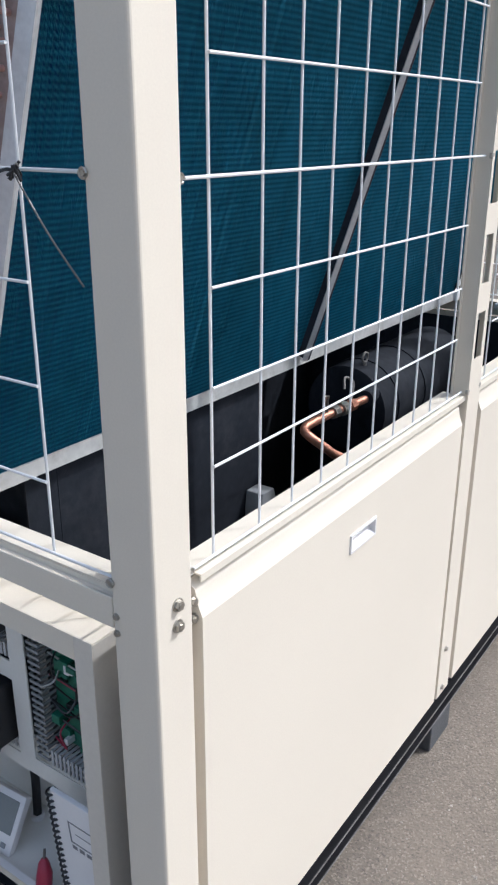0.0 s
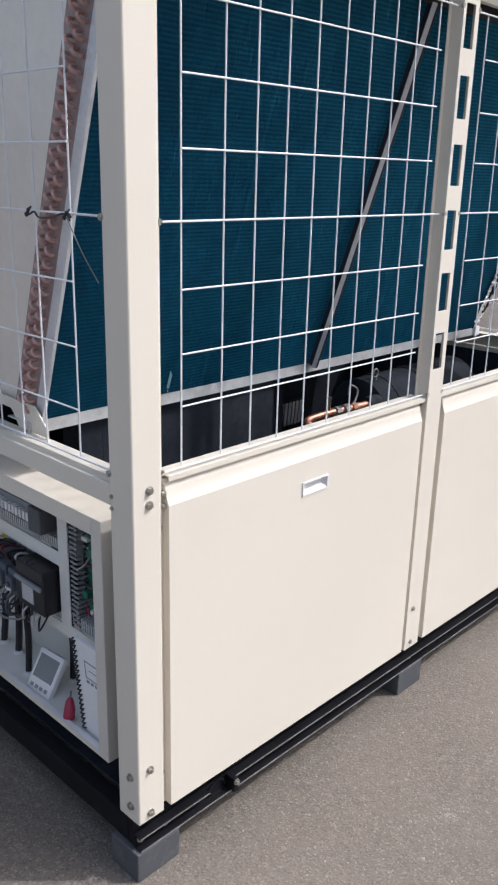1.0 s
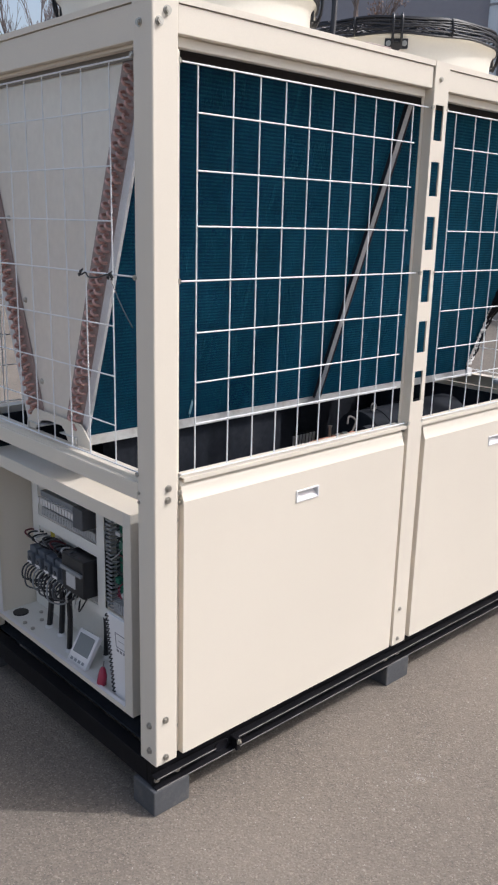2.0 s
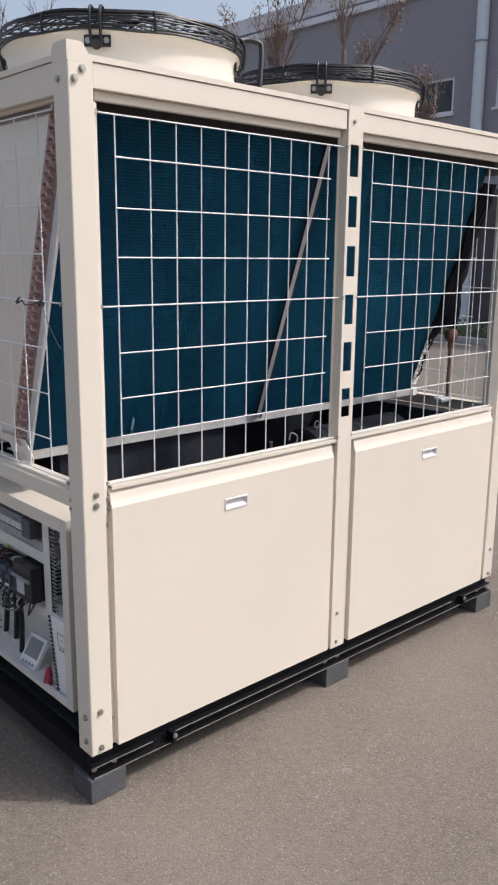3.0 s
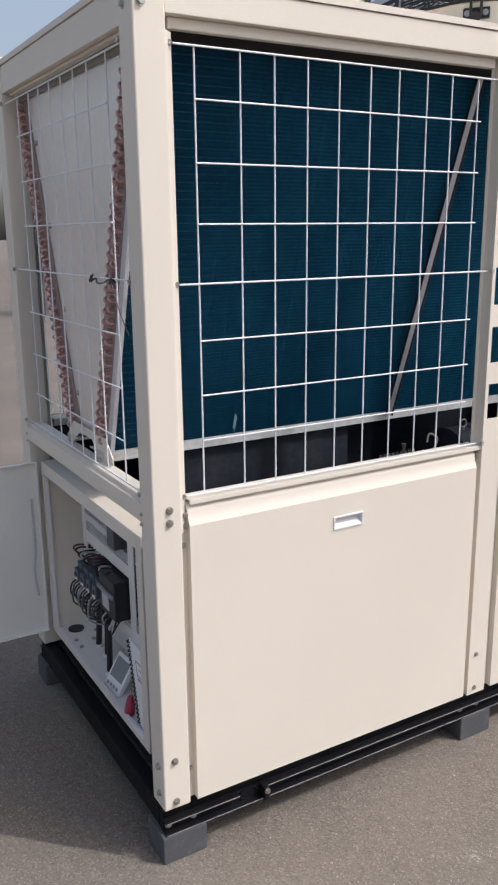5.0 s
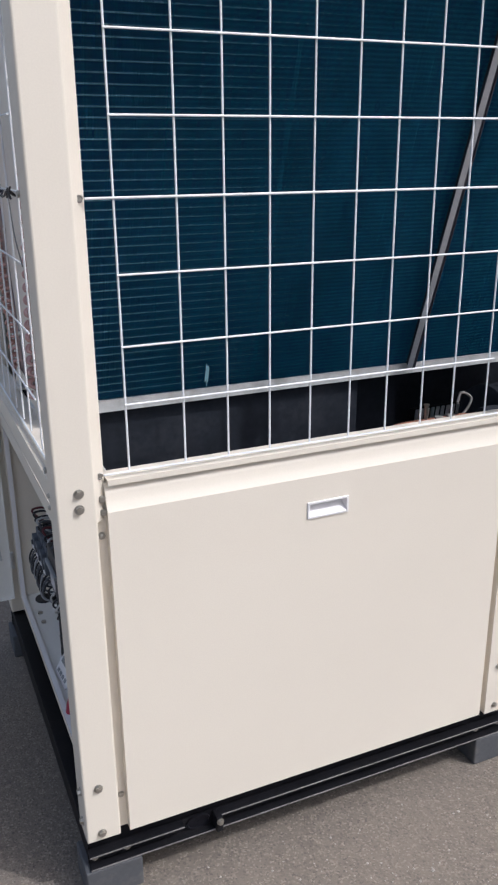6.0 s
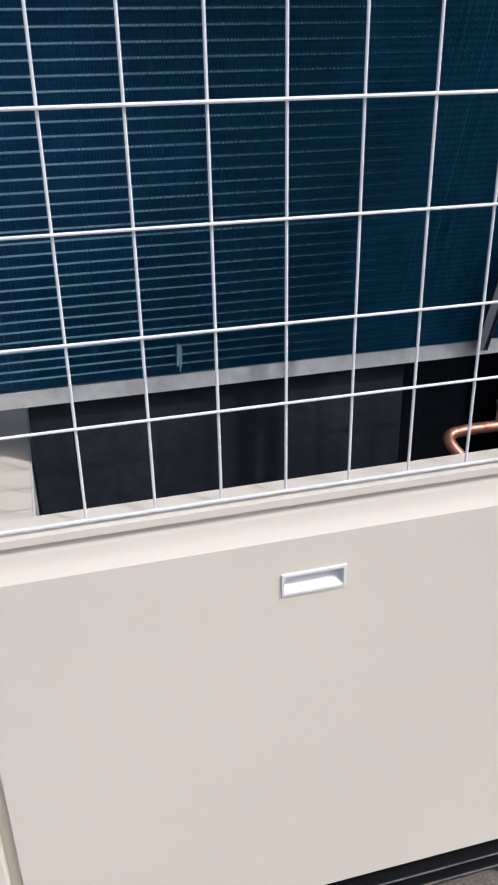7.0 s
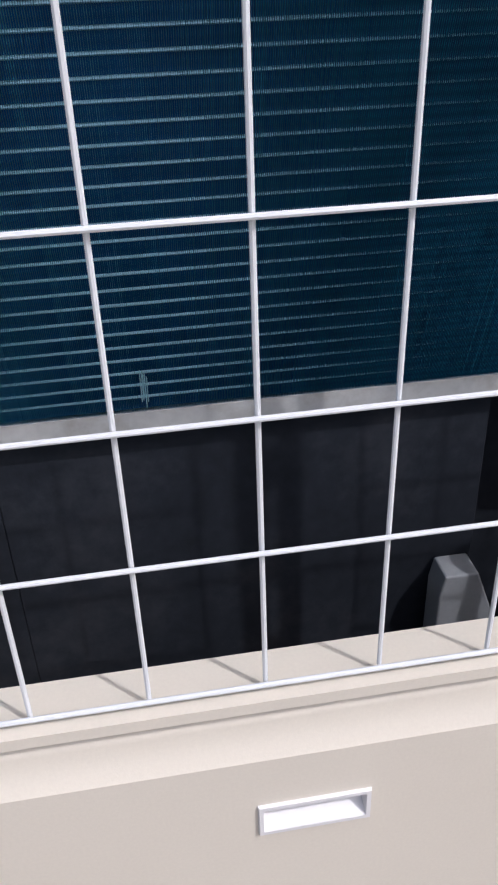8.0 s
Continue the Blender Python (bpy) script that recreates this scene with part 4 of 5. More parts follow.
# ---- machinery inside the lower frame ----
comp = thing("compressor_enclosure", "black foam-lined compressor enclosure inside the frame", "enclosure")
bm = B()
box(bm, 0.2905, 0.9805, 0.5045, 0.6955, 0.166, 1.050)
part("frame", bm, BLACK_STEEL, comp)
for a, b in ((0.286, 0.984),):
    for y0, y1 in ((0.500, 0.504), (0.696, 0.700)):
        bm = B()
        box(bm, a, b, y0, y1, 0.168, 1.052, 0.0015, 1)
        part("panel", bm, BLACK_FOAM, comp)
    bm = B()
    box(bm, a, b, 0.5005, 0.6995, 1.0525, 1.070, 0.004)
    part("lid", bm, BLACK_FOAM, comp)
for a, b in ((0.2855, 0.290), (0.981, 0.985)):
    bm = B()
    box(bm, a, b, 0.5045, 0.6955, 0.168, 1.052)
    part("end_panel", bm, BLACK_FOAM, comp)
bm = B()
box(bm, 0.208, 0.2856, 0.500, 0.504, 0.168, 1.052)
part("foam_flap", bm, BLACK_FOAM, comp)
ves = thing("heat_exchanger", "black foam-covered horizontal shell heat exchanger", "heat exchanger")
bm = B()
tube(bm, [(1.445, 0.50, 0.83), (1.45, 0.50, 0.83), (1.465, 0.50, 0.83), (2.12, 0.50, 0.83), (2.14, 0.50, 0.83), (2.15, 0.50, 0.83)], [0.06, 0.11, 0.135, 0.135, 0.11, 0.06], 28)
part("shell", bm, BLACK_FOAM, ves, smooth=True)
for x in (1.56, 1.76):
    bm = B()
    tube(bm, [(x, 0.50, 0.83), (x + 0.05, 0.50, 0.83)], 0.139, 28)
    part("band", bm, BLACK_FOAM, ves, smooth=True)
for x in (1.60, 1.95):
    bm = B()
    box(bm, x, x + 0.05, 0.40, 0.60, 0.166, 0.715, 0.003)
    part("leg", bm, BLACK_STEEL, ves)
bm = B()
box(bm, 0.986, 1.25, 0.690, 0.698, 0.168, 1.050)
part("side_baffle", bm, BLACK_FOAM, comp)
pipe = thing("copper_pipework", "bare copper pipe with brass valve and black sleeve", "pipe")
bm = B()
tube(bm, smooth_line([(1.36, 0.375, 0.914), (1.20, 0.395, 0.912), (1.090, 0.405, 0.908), (1.052, 0.402, 0.902), (1.047, 0.380, 0.888), (1.080, 0.335, 0.845), (1.125, 0.300, 0.785), (1.145, 0.285, 0.555), (1.145, 0.285, 0.166)], 6), 0.0125, 12)
part("bend", bm, COPPER, pipe, smooth=True)
for x, r, m in ((1.20, 0.018, STEEL), (1.24, 0.020, STEEL), (1.28, 0.017, COPPER)):
    bm = B()
    y = 0.395 - (x - 1.20) * 0.12
    tube(bm, [(x - 0.012, y + 0.001, 0.912), (x + 0.012, y - 0.001, 0.912)], r, 8)
    part("fitting", bm, m, pipe, smooth=True)
bm = B()
tube(bm, [(1.160, 0.399, 0.916), (1.160, 0.399, 0.956), (1.160, 0.399, 0.968)], [0.006, 0.006, 0.009], 10)
part("service_valve", bm, STEEL, pipe, smooth=True)
bm = B()
tube(bm, smooth_line([(1.27, 0.388, 0.914), (1.31, 0.40, 0.935), (1.33, 0.41, 0.965), (1.30, 0.42, 0.982), (1.28, 0.41, 0.955)], 5), 0.004, 8)
part("loop", bm, STEEL_DULL, pipe, smooth=True)
bm = B()
tube(bm, smooth_line([(1.345, 0.377, 0.914), (1.39, 0.385, 0.912), (1.43, 0.40, 0.905), (1.47, 0.42, 0.895)], 6), 0.026, 14)
part("sleeve", bm, BLACK_FOAM, pipe, smooth=True)
jb = thing("junction_box", "small light grey metal junction box inside the frame", "junction box")
bm = B()
prism(bm, [(0.915, 0.60), (1.005, 0.60), (1.005, 0.672), (0.975, 0.752), (0.922, 0.752), (0.915, 0.715)], "y", 0.445, 0.497, 0.003)
part("body", bm, GREY_PLASTIC, jb)
bm = B()
tube(bm, [(0.945, 0.47, 0.166), (0.945, 0.47, 0.605)], 0.012, 10)
part("stand", bm, BLACK_STEEL, jb)
for b0 in ((0.085, L - 0.085, D - 0.096, D - 0.088, 0.168, 1.030), (0.230, L - 0.085, 0.088, 0.092, 0.168, 0.998), (L - 0.092, L - 0.085, 0.10, D - 0.10, 0.168, 0.98)):
    bm = B()
    box(bm, *b0)
    part("foam_lining", bm, BLACK_FOAM, unit, "black foam lining")

vg = thing("vent_grille", "pale slatted grille on the black inner wall", "grille")
bm = B()
box(bm, 1.60, 1.85, D - 0.103, D - 0.0965, 0.585, 0.705, 0.002)
part("backing", bm, BLACK_STEEL, vg)
for k in range(9):
    bm = B()
    x = 1.612 + 0.025 * k
    prism(bm, [(x, 0.592), (x + 0.014, 0.592), (x + 0.026, 0.698), (x + 0.012, 0.698)], "y", D - 0.109, D - 0.1035)
    part("slat", bm, WHITE_PLASTIC, vg)
bm = B()
tube(bm, [(1.52 + 0.016 * math.cos(a), 0.47, 0.985 + 0.016 * math.sin(a)) for a in [2 * math.pi * q / 14 for q in range(15)]], 0.0035, 7)
tube(bm, [(1.52, 0.47, 0.955), (1.52, 0.47, 0.972)], 0.006, 8)
part("eye_bolt", bm, STEEL_DULL, ves, smooth=True)

# ---- control cabinet at the end of the unit ----
cab = thing("control_cabinet", "open cream-grey control cabinet full of wiring in the chiller", "control cabinet")
CX0, CX1, CY0, CY1, CZ0, CZ1 = 0.030, 0.200, 0.158, 1.075, 0.245, 0.915
bm = B()
box(bm, CX1 - 0.003, CX1, CY0, CY1, CZ0, CZ1)
part("back_plate", bm, CABINET_WHITE, cab)
bm = B()
box(bm, CX0, CX1 - 0.0035, CY0, CY1, CZ1 - 0.003, CZ1, 0.001)
part("top_plate", bm, CREAM, cab)
bm = B()
box(bm, CX0 + 0.0005, CX1 - 0.0035, CY0 + 0.0035, CY1 - 0.0035, CZ0, CZ0 + 0.004)
part("floor_plate", bm, CABINET_WHITE, cab)
# the near side plate has the post's shade in its colour
for a, b in ((CY0, CY0 + 0.003), (CY1 - 0.003, CY1)):
    bm = B()
    box(bm, CX0, CX1 - 0.0035, a, b, CZ0, CZ1 - 0.0035, 0.001)
    part("side_plate", bm, CREAM_SHADE if a < 0.5 else CREAM, cab)
bm = B()
box(bm, CX0 - 0.002, CX0 - 0.0003, CY1 - 0.020, CY1, CZ0, CZ1)
box(bm, CX0 - 0.002, CX0 - 0.0003, CY0 + 0.0405, CY1 - 0.0205, CZ1 - 0.045, CZ1)
box(bm, CX0 - 0.002, CX0 - 0.0003, CY0 + 0.0405, CY1 - 0.0205, CZ0, CZ0 + 0.016)
part("front_rim", bm, CREAM, cab)
# near upright of the rim, its shade put into the colour
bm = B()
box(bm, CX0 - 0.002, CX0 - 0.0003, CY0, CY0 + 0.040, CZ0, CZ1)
part("rim_strip", bm, CREAM_HALF_SHADE, cab, "cream rim strip, darkened as if in shade")
# inward lip of the opening
bm = B()
for y in (CY0 + 0.040, CY1 - 0.020):
    box(bm, CX0, CX0 + 0.014, y - 0.0012, y, CZ0 + 0.016, CZ1 - 0.045)
for z in (CZ1 - 0.045, CZ0 + 0.016):
    box(bm, CX0, CX0 + 0.014, CY0 + 0.040, CY1 - 0.020, z - 0.0012, z)
part("rim_lip", bm, WHITE_PLASTIC, cab)
# inner mounting frame with three windows
FX = 0.115
bm = B()
for y0, y1, z0, z1 in ((0.871, 0.910, 0.446, 0.868), (0.437, 0.482, 0.446, 0.868), (0.188, 0.200, 0.446, 0.868), (0.482, 0.871, 0.840, 0.868), (0.200, 0.437, 0.825, 0.868), (0.482, 0.871, 0.655, 0.697), (0.200, 0.437, 0.446, 0.487), (0.482, 0.871, 0.446, 0.480)):
    box(bm, FX, FX + 0.003, y0, y1, z0, z1)
part("mounting_frame", bm, CABINET_WHITE, cab)

# slotted cable ducts
def duct(y0, y1, z0, z1, along):
    g = B()
    x0, x1 = FX + 0.006, FX + 0.050
    box(g, x1 - 0.002, x1, y0, y1, z0, z1)
    body = part("cable_duct", g, BLACK_PLASTIC, cab)
    g = B()
    if along == "y":
        n, step = int((y1 - y0) / 0.011), Vector((0, 0.011, 0))
        box(g, x0, x1 - 0.002, y0, y0 + 0.006, z0, z0 + 0.002)
        box(g, x0 - 0.001, x0 + 0.001, y0, y0 + 0.006, z0, z1)
        box(g, x0, x1 - 0.002, y0, y0 + 0.006, z1 - 0.002, z1)
    else:
        n, step = int((z1 - z0) / 0.0145), Vector((0, 0, 0.0145))
        box(g, x0, x1 - 0.002, y0, y0 + 0.002, z0, z0 + 0.006)
        box(g, x0 - 0.001, x0 + 0.001, y0, y1, z0, z0 + 0.006)
        box(g, x0, x1 - 0.002, y1 - 0.002, y1, z0, z0 + 0.006)
    finger = finish(g, "duct_finger", DUCT if along == "y" else GREY_PLASTIC)
    for k in range(n):
        share("duct_finger", finger, body, Matrix.Translation(step * k))


duct(0.486, 0.868, 0.700, 0.730, "y")
duct(0.486, 0.868, 0.815, 0.838, "y")
duct(0.402, 0.435, 0.494, 0.822, "z")
duct(0.202, 0.401, 0.490, 0.527, "y")
duct(0.486, 0.670, 0.484, 0.505, "y")

# relay block and terminal strip in the upper window
bm = B()
box(bm, 0.083, 0.19, 0.515, 0.577, 0.742, 0.815, 0.003)
part("relay", bm, DARK_GREY, cab)
bm = B()
box(bm, 0.12, 0.19, 0.582, 0.860, 0.748, 0.792, 0.002)
ts = part("terminal_strip", bm, GREY_PLASTIC, cab)
for k in range(14):
    bm = B()
    y = 0.588 + k * 0.0192
    box(bm, 0.102, 0.1195, y, y + 0.012, 0.750, 0.774)
    part("terminal", bm, WHITE_PLASTIC, ts)

# black drive and four contactors with their wiring in the middle window
bm = B()
box(bm, 0.068, 0.192, 0.494, 0.634, 0.506, 0.640, 0.004)
drv = part("drive_unit", bm, BLACK_PLASTIC, cab)
bm = B()
box(bm, 0.0655, 0.0677, 0.545, 0.602, 0.528, 0.578)
part("plate", bm, DUCT, drv)
bm = B()
box(bm, 0.058, 0.0677, 0.498, 0.630, 0.585, 0.597, 0.002)
part("ledge", bm, GREY_PLASTIC, drv)
for k in range(4):
    y = 0.645 + 0.060 * k
    bm = B()
    box(bm, 0.075, 0.185, y, y + 0.048, 0.508, 0.588, 0.003)
    box(bm, 0.060, 0.0755, y + 0.006, y + 0.041, 0.526, 0.570, 0.003)
    c = part("contactor", bm, CONTACTOR, cab)
    bm = B()
    tube(bm, [(0.0598, y + 0.023, 0.548), (0.055, y + 0.023, 0.548)], 0.008, 12)
    part("button", bm, DARK_GREY, c)
    bm = B()
    box(bm, 0.058, 0.0598, y + 0.010, y + 0.038, 0.529, 0.538)
    part("tag", bm, PAPER, c)
rng = random.Random(5)


def cable(name, pts, r, mat, n=5):
    g = B()
    tube(g, smooth_line(pts, n), r, 6)
    return part(name, g, mat, cab, smooth=True)


for k in range(16):
    y = 0.50 + 0.026 * k
    h = rng.uniform(0.03, 0.06)
    mat = (BLACK_PLASTIC, DARK_RED, BLACK_PLASTIC, DARK_GREY, BLACK_PLASTIC, WHITE_CABLE, BLACK_PLASTIC)[k % 7]
    cable("wire_loop", [(0.115, y, 0.583), (0.080, y + 0.004, 0.583 + h * 0.7), (0.075, y + 0.012, 0.583 + h), (0.100, y + 0.020, 0.593 + h * 0.8), (0.140, y + 0.022, 0.618)], 0.0036, mat)
for k in range(13):
    y = 0.655 + 0.020 * k
    d = rng.uniform(0.055, 0.095)
    mat = (BLACK_PLASTIC, DARK_GREY, BLACK_PLASTIC, GREY_PLASTIC, BLACK_PLASTIC)[k % 5]
    cable("wire_loop", [(0.090, y, 0.513), (0.060, y + 0.004, 0.495), (0.050, y - 0.006, 0.513 - d * 0.8), (0.070, y - 0.022, 0.513 - d), (0.095, y - 0.050, 0.518 - d), (0.110, y - 0.06, 0.48)], 0.0034, mat)
for k in range(5):
    cable("wire_loop", [(0.09, 0.50 + 0.03 * k, 0.515), (0.06, 0.505 + 0.03 * k, 0.47 + 0.006 * k), (0.075, 0.54 + 0.025 * k, 0.455), (0.10, 0.57 + 0.03 * k, 0.48)], 0.003, (BLACK_PLASTIC, WHITE_CABLE)[k % 2])
for y0, y1, x, r in ((0.815, 0.846, 0.127, 0.011), (0.745, 0.760, 0.128, 0.011), (0.630, 0.640, 0.090, 0.010), (0.520, 0.518, 0.165, 0.010)):
    cable("power_cable", [(max(0.095, x), y0, 0.50), (max(0.082, x), y0, 0.45), (x, (y0 + y1) / 2 - 0.008, 0.37), (x, y1, CZ0 + 0.004)], r, BLACK_PLASTIC)
    bm = B()
    tube(bm, [(x, y1, CZ0 + 0.0045), (x, y1, CZ0 + 0.016)], r + 0.005, 12)
    part("gland", bm, WHITE_PLASTIC, cab, smooth=True)

# circuit board in the upright window
bm = B()
box(bm, 0.152, 0.155, 0.206, 0.400, 0.535, 0.820)
pcb = part("circuit_board", bm, PCB, cab)
for k in range(46):
    bm = B()
    y, z = rng.uniform(0.212, 0.375), rng.uniform(0.545, 0.79)
    w, h, d = rng.uniform(0.008, 0.026), rng.uniform(0.006, 0.02), rng.uniform(0.006, 0.028)
    box(bm, 0.1518 - d, 0.1518, y, y + w, z, z + h, 0.0008, 1)
    part("component", bm, (BLACK_PLASTIC, WHITE_PLASTIC, PCB, DARK_GREY, PCB, PCB)[k % 6], pcb)
bm = B()
box(bm, 0.107, 0.151, 0.230, 0.285, 0.560, 0.640, 0.003)
part("relay", bm, PCB, pcb)
for k in range(12):
    y, z = rng.uniform(0.22, 0.39), rng.uniform(0.60, 0.80)
    cable("wire_loop", [(0.150, y, z), (0.12, y + rng.uniform(-0.02, 0.02), z - 0.02), (0.12, y + rng.uniform(-0.03, 0.03), z - 0.05), (0.14, 0.40, z - 0.06)], 0.0018, (WHITE_CABLE, BLACK_PLASTIC, BLACK_PLASTIC, DARK_GREY, RED, BLACK_PLASTIC)[k % 6])

# floor grommet, screws, label
bm = B()
tube(bm, [(0.100, 1.020, CZ0 + 0.0045), (0.100, 1.020, CZ0 + 0.009)], 0.030, 24)
part("grommet", bm, BLACK_PLASTIC, cab, smooth=True)
for x, y in ((0.07, 0.93), (0.13, 0.91), (0.07, 0.87), (0.16, 0.97)):
    bm = B()
    tube(bm, [(x, y, CZ0 + 0.0045), (x, y, CZ0 + 0.010)], 0.008, 10)
    part("stud", bm, STEEL, cab)
bm = B()
box(bm, CX1 - 0.0045, CX1 - 0.0034, 0.905, 0.935, 0.56, 0.60)
part("label_plate", bm, YELLOW, cab, "small yellow sticker")
bm = B()
box(bm, CX1 + 0.0005, CX1 + 0.006, 0.82, CY1 - 0.01, 0.26, 0.90)
part("foam_lining", bm, BLACK_FOAM, cab, "black foam lining")
bm = B()
box(bm, CX1 - 0.018, CX1 - 0.0034, 0.90, 0.94, 0.77, 0.87, 0.002)
part("hinge_block", bm, DARK_GREY, cab)

# open door, swung out
door = part("cabinet_door", (lambda g: (box(g, -0.86, 0.010, 1.082, 1.084, CZ0 + 0.002, CZ1 - 0.002), box(g, -0.86, 0.010, 1.066, 1.0818, CZ1 - 0.004, CZ1 - 0.002), box(g, -0.86, 0.010, 1.066, 1.0818, CZ0 + 0.002, CZ0 + 0.004), box(g, -0.86, -0.858, 1.066, 1.0818, CZ0 + 0.0045, CZ1 - 0.0045), box(g, 0.008, 0.010, 1.066, 1.0818, CZ0 + 0.0045, CZ1 - 0.0045), g)[-1])(B()), CABINET_WHITE, cab, "open cream-grey door")
for z in (0.38, 0.80):
    bm = B()
    tube(bm, [(0.018, 1.090, z - 0.03), (0.018, 1.090, z + 0.03)], 0.006, 10)
    part("hinge", bm, GALV, door, smooth=True)
bm = B()
tube(bm, smooth_line([(-0.02, 1.064, 0.40), (-0.03, 1.056, 0.50), (-0.02, 1.060, 0.60), (-0.02, 1.062, 0.78)], 5), 0.004, 6)
part("earth_wire", bm, WHITE_CABLE, door, smooth=True)

# loose things on the cabinet floor
FLOOR_Z = CZ0 + 0.0045
man = thing("manual", "spiral-bound white paper manual leaning in the open cabinet", "booklet", at=(0.062, 0.231, FLOOR_Z))
man.rotation_euler = (0, radians(-4.6), 0)
bm = B()
box(bm, -0.002, 0.006, -0.070, 0.073, 0.0, 0.300, 0.0008, 1)
part("pages", bm, PAPER, man)
bm = B()
box(bm, -0.0032, -0.0022, -0.070, 0.068, 0.0005, 0.2995)
part("cover", bm, PAPER, man)
bm = B()
box(bm, 0.0062, 0.0078, 0.030, 0.100, 0.001, 0.262)
part("loose_sheet", bm, PAPER, man)
for k in range(19):
    bm = B()
    z = 0.010 + k * 0.0154
    tube(bm, [(0.002 + 0.0095 * math.cos(a), 0.074 + 0.0095 * math.sin(a), z + 0.004 * a / 6) for a in [2 * math.pi * q / 10 for q in range(10)]], 0.0027, 5)
    part("ring", bm, BLACK_PLASTIC, man)
bm = B()
for y0, y1, z0, z1 in ((-0.060, 0.036, 0.242, 0.245), (-0.060, 0.036, 0.192, 0.195), (-0.060, -0.057, 0.195, 0.242), (0.033, 0.036, 0.195, 0.242), (-0.040, 0.020, 0.219, 0.2205)):
    box(bm, -0.0040, -0.0034, y0, y1, z0, z1)
part("printed_frame", bm, PRINT, man)
for y0, y1, z0, z1 in [(-0.050 + 0.018 * k, -0.038 + 0.018 * k, 0.177, 0.186) for k in range(5)] + [(-0.060, -0.038, 0.100, 0.136), (-0.062, -0.044, 0.052, 0.058), (-0.062, -0.040, 0.038, 0.043)]:
    bm = B()
    box(bm, -0.0040, -0.0034, y0, y1, z0, z1)
    part("print", bm, PRINT, man)

dsp = thing("controller_panel", "small grey-white display controller leaning on the cabinet floor", "controller", at=(0.052, 0.537, FLOOR_Z + 0.001))
dsp.rotation_euler = (0, radians(32), radians(4))
bm = B()
box(bm, 0.0, 0.018, -0.054, 0.054, 0.0, 0.122, 0.003)
part("case", bm, WHITE_PLASTIC, dsp, smooth=True)
bm = B()
box(bm, -0.0015, -0.0002, -0.042, 0.042, 0.040, 0.108)
part("screen", bm, SCREEN, dsp)
for k in range(4):
    bm = B()
    box(bm, -0.0025, -0.0002, -0.038 + 0.021 * k, -0.025 + 0.021 * k, 0.012, 0.022, 0.0006, 1)
    part("key", bm, GREY_PLASTIC, dsp)

tool = thing("screwdriver", "short screwdriver with a dark pinkish red handle beside the manual", "screwdriver", at=(0.050, 0.372, FLOOR_Z))
bm = B()
tube(bm, [(0, 0, 0.000), (0.002, 0, 0.008), (0.006, -0.001, 0.036), (0.009, 0.002, 0.056), (0.012, 0.004, 0.064)], [0.010, 0.0165, 0.0155, 0.011, 0.006], 12)
part("handle", bm, RED, tool, smooth=True)
bm = B()
tube(bm, [(0.012, 0.004, 0.064), (0.017, 0.006, 0.082)], 0.0026, 8)
part("shaft", bm, STEEL_DULL, tool, smooth=True)

# ---- distance ----
BX = 18.0
bld = thing("building", "long grey plastered building with a pale parapet band", "building", at=(0, 0, 0))
WH = 0.58
WINS = [(y, 5.41, 6.29) for y in (11.80, 9.40)]
bm = B()
y_lo, y_hi = -14.0, 46.0
ys = sorted({y_lo, y_hi, *[w[0] - WH for w in WINS], *[w[0] + WH for w in WINS]})
zs = sorted({0.0, 8.40, *[w[1] for w in WINS], *[w[2] for w in WINS]})
for a, b in zip(ys, ys[1:]):
    for c, d in zip(zs, zs[1:]):
        if not any(abs((a + b) / 2 - w[0]) < WH and w[1] < (c + d) / 2 < w[2] for w in WINS):
            box(bm, BX, BX + 0.25, a, b, c, d)
bmesh.ops.remove_doubles(bm, verts=bm.verts, dist=1e-4)
part("wall", bm, WALL_GREY, bld)
# dark sheet added over the wall's lower 3.45 m
bm = B()
box(bm, BX - 0.03, BX - 0.002, y_lo + 0.1, y_hi - 0.1, 0.0, 3.45)
part("dark_wall_part", bm, WALL_DARK, bld, "darker lower part of the grey wall")
bm = B()
box(bm, BX - 0.12, BX + 0.25, y_lo, y_hi, 8.401, 8.58)
part("ledge", bm, WINDOW_FRAME, bld)
bm = B()
box(bm, BX + 0.12, BX + 0.25, y_lo, y_hi, 8.581, 8.69)
part("shadow_gap", bm, WALL_GREY, bld)
bm = B()
box(bm, BX + 0.0, BX + 0.25, y_lo, y_hi, 8.691, 9.14)
part("parapet", bm, WALL_LIGHT, bld)
bm = B()
box(bm, BX + 0.251, BX + 14, y_lo, y_hi, 0, 8.39)
part("block", bm, WALL_GREY, bld)
for y, z0, z1 in WINS:
    bm = B()
    for a, b, c, d in ((y - WH, y - WH + 0.06, z0, z1), (y + WH - 0.06, y + WH, z0, z1), (y - WH + 0.06, y + WH - 0.06, z0, z0 + 0.06), (y - WH + 0.06, y + WH - 0.06, z1 - 0.06, z1), (y - 0.02, y + 0.02, z0 + 0.06, z1 - 0.06)):
        box(bm, BX + 0.02, BX + 0.09, a, b, c, d)
    w = part("window", bm, WINDOW_FRAME, bld)
    bm = B()
    box(bm, BX + 0.05, BX + 0.06, y - WH + 0.06, y + WH - 0.06, z0 + 0.06, z1 - 0.06)
    part("pane", bm, GLASS_DARK, w)
    bm = B()
    box(bm, BX - 0.06, BX + 0.02, y - WH - 0.06, y + WH + 0.06, z0 - 0.07, z0 - 0.002)
    part("window_sill", bm, WINDOW_FRAME, w)
bm = B()
tube(bm, [(BX - 0.15, 10.395, 0.02), (BX - 0.15, 10.395, 8.168)], 0.150, 14)
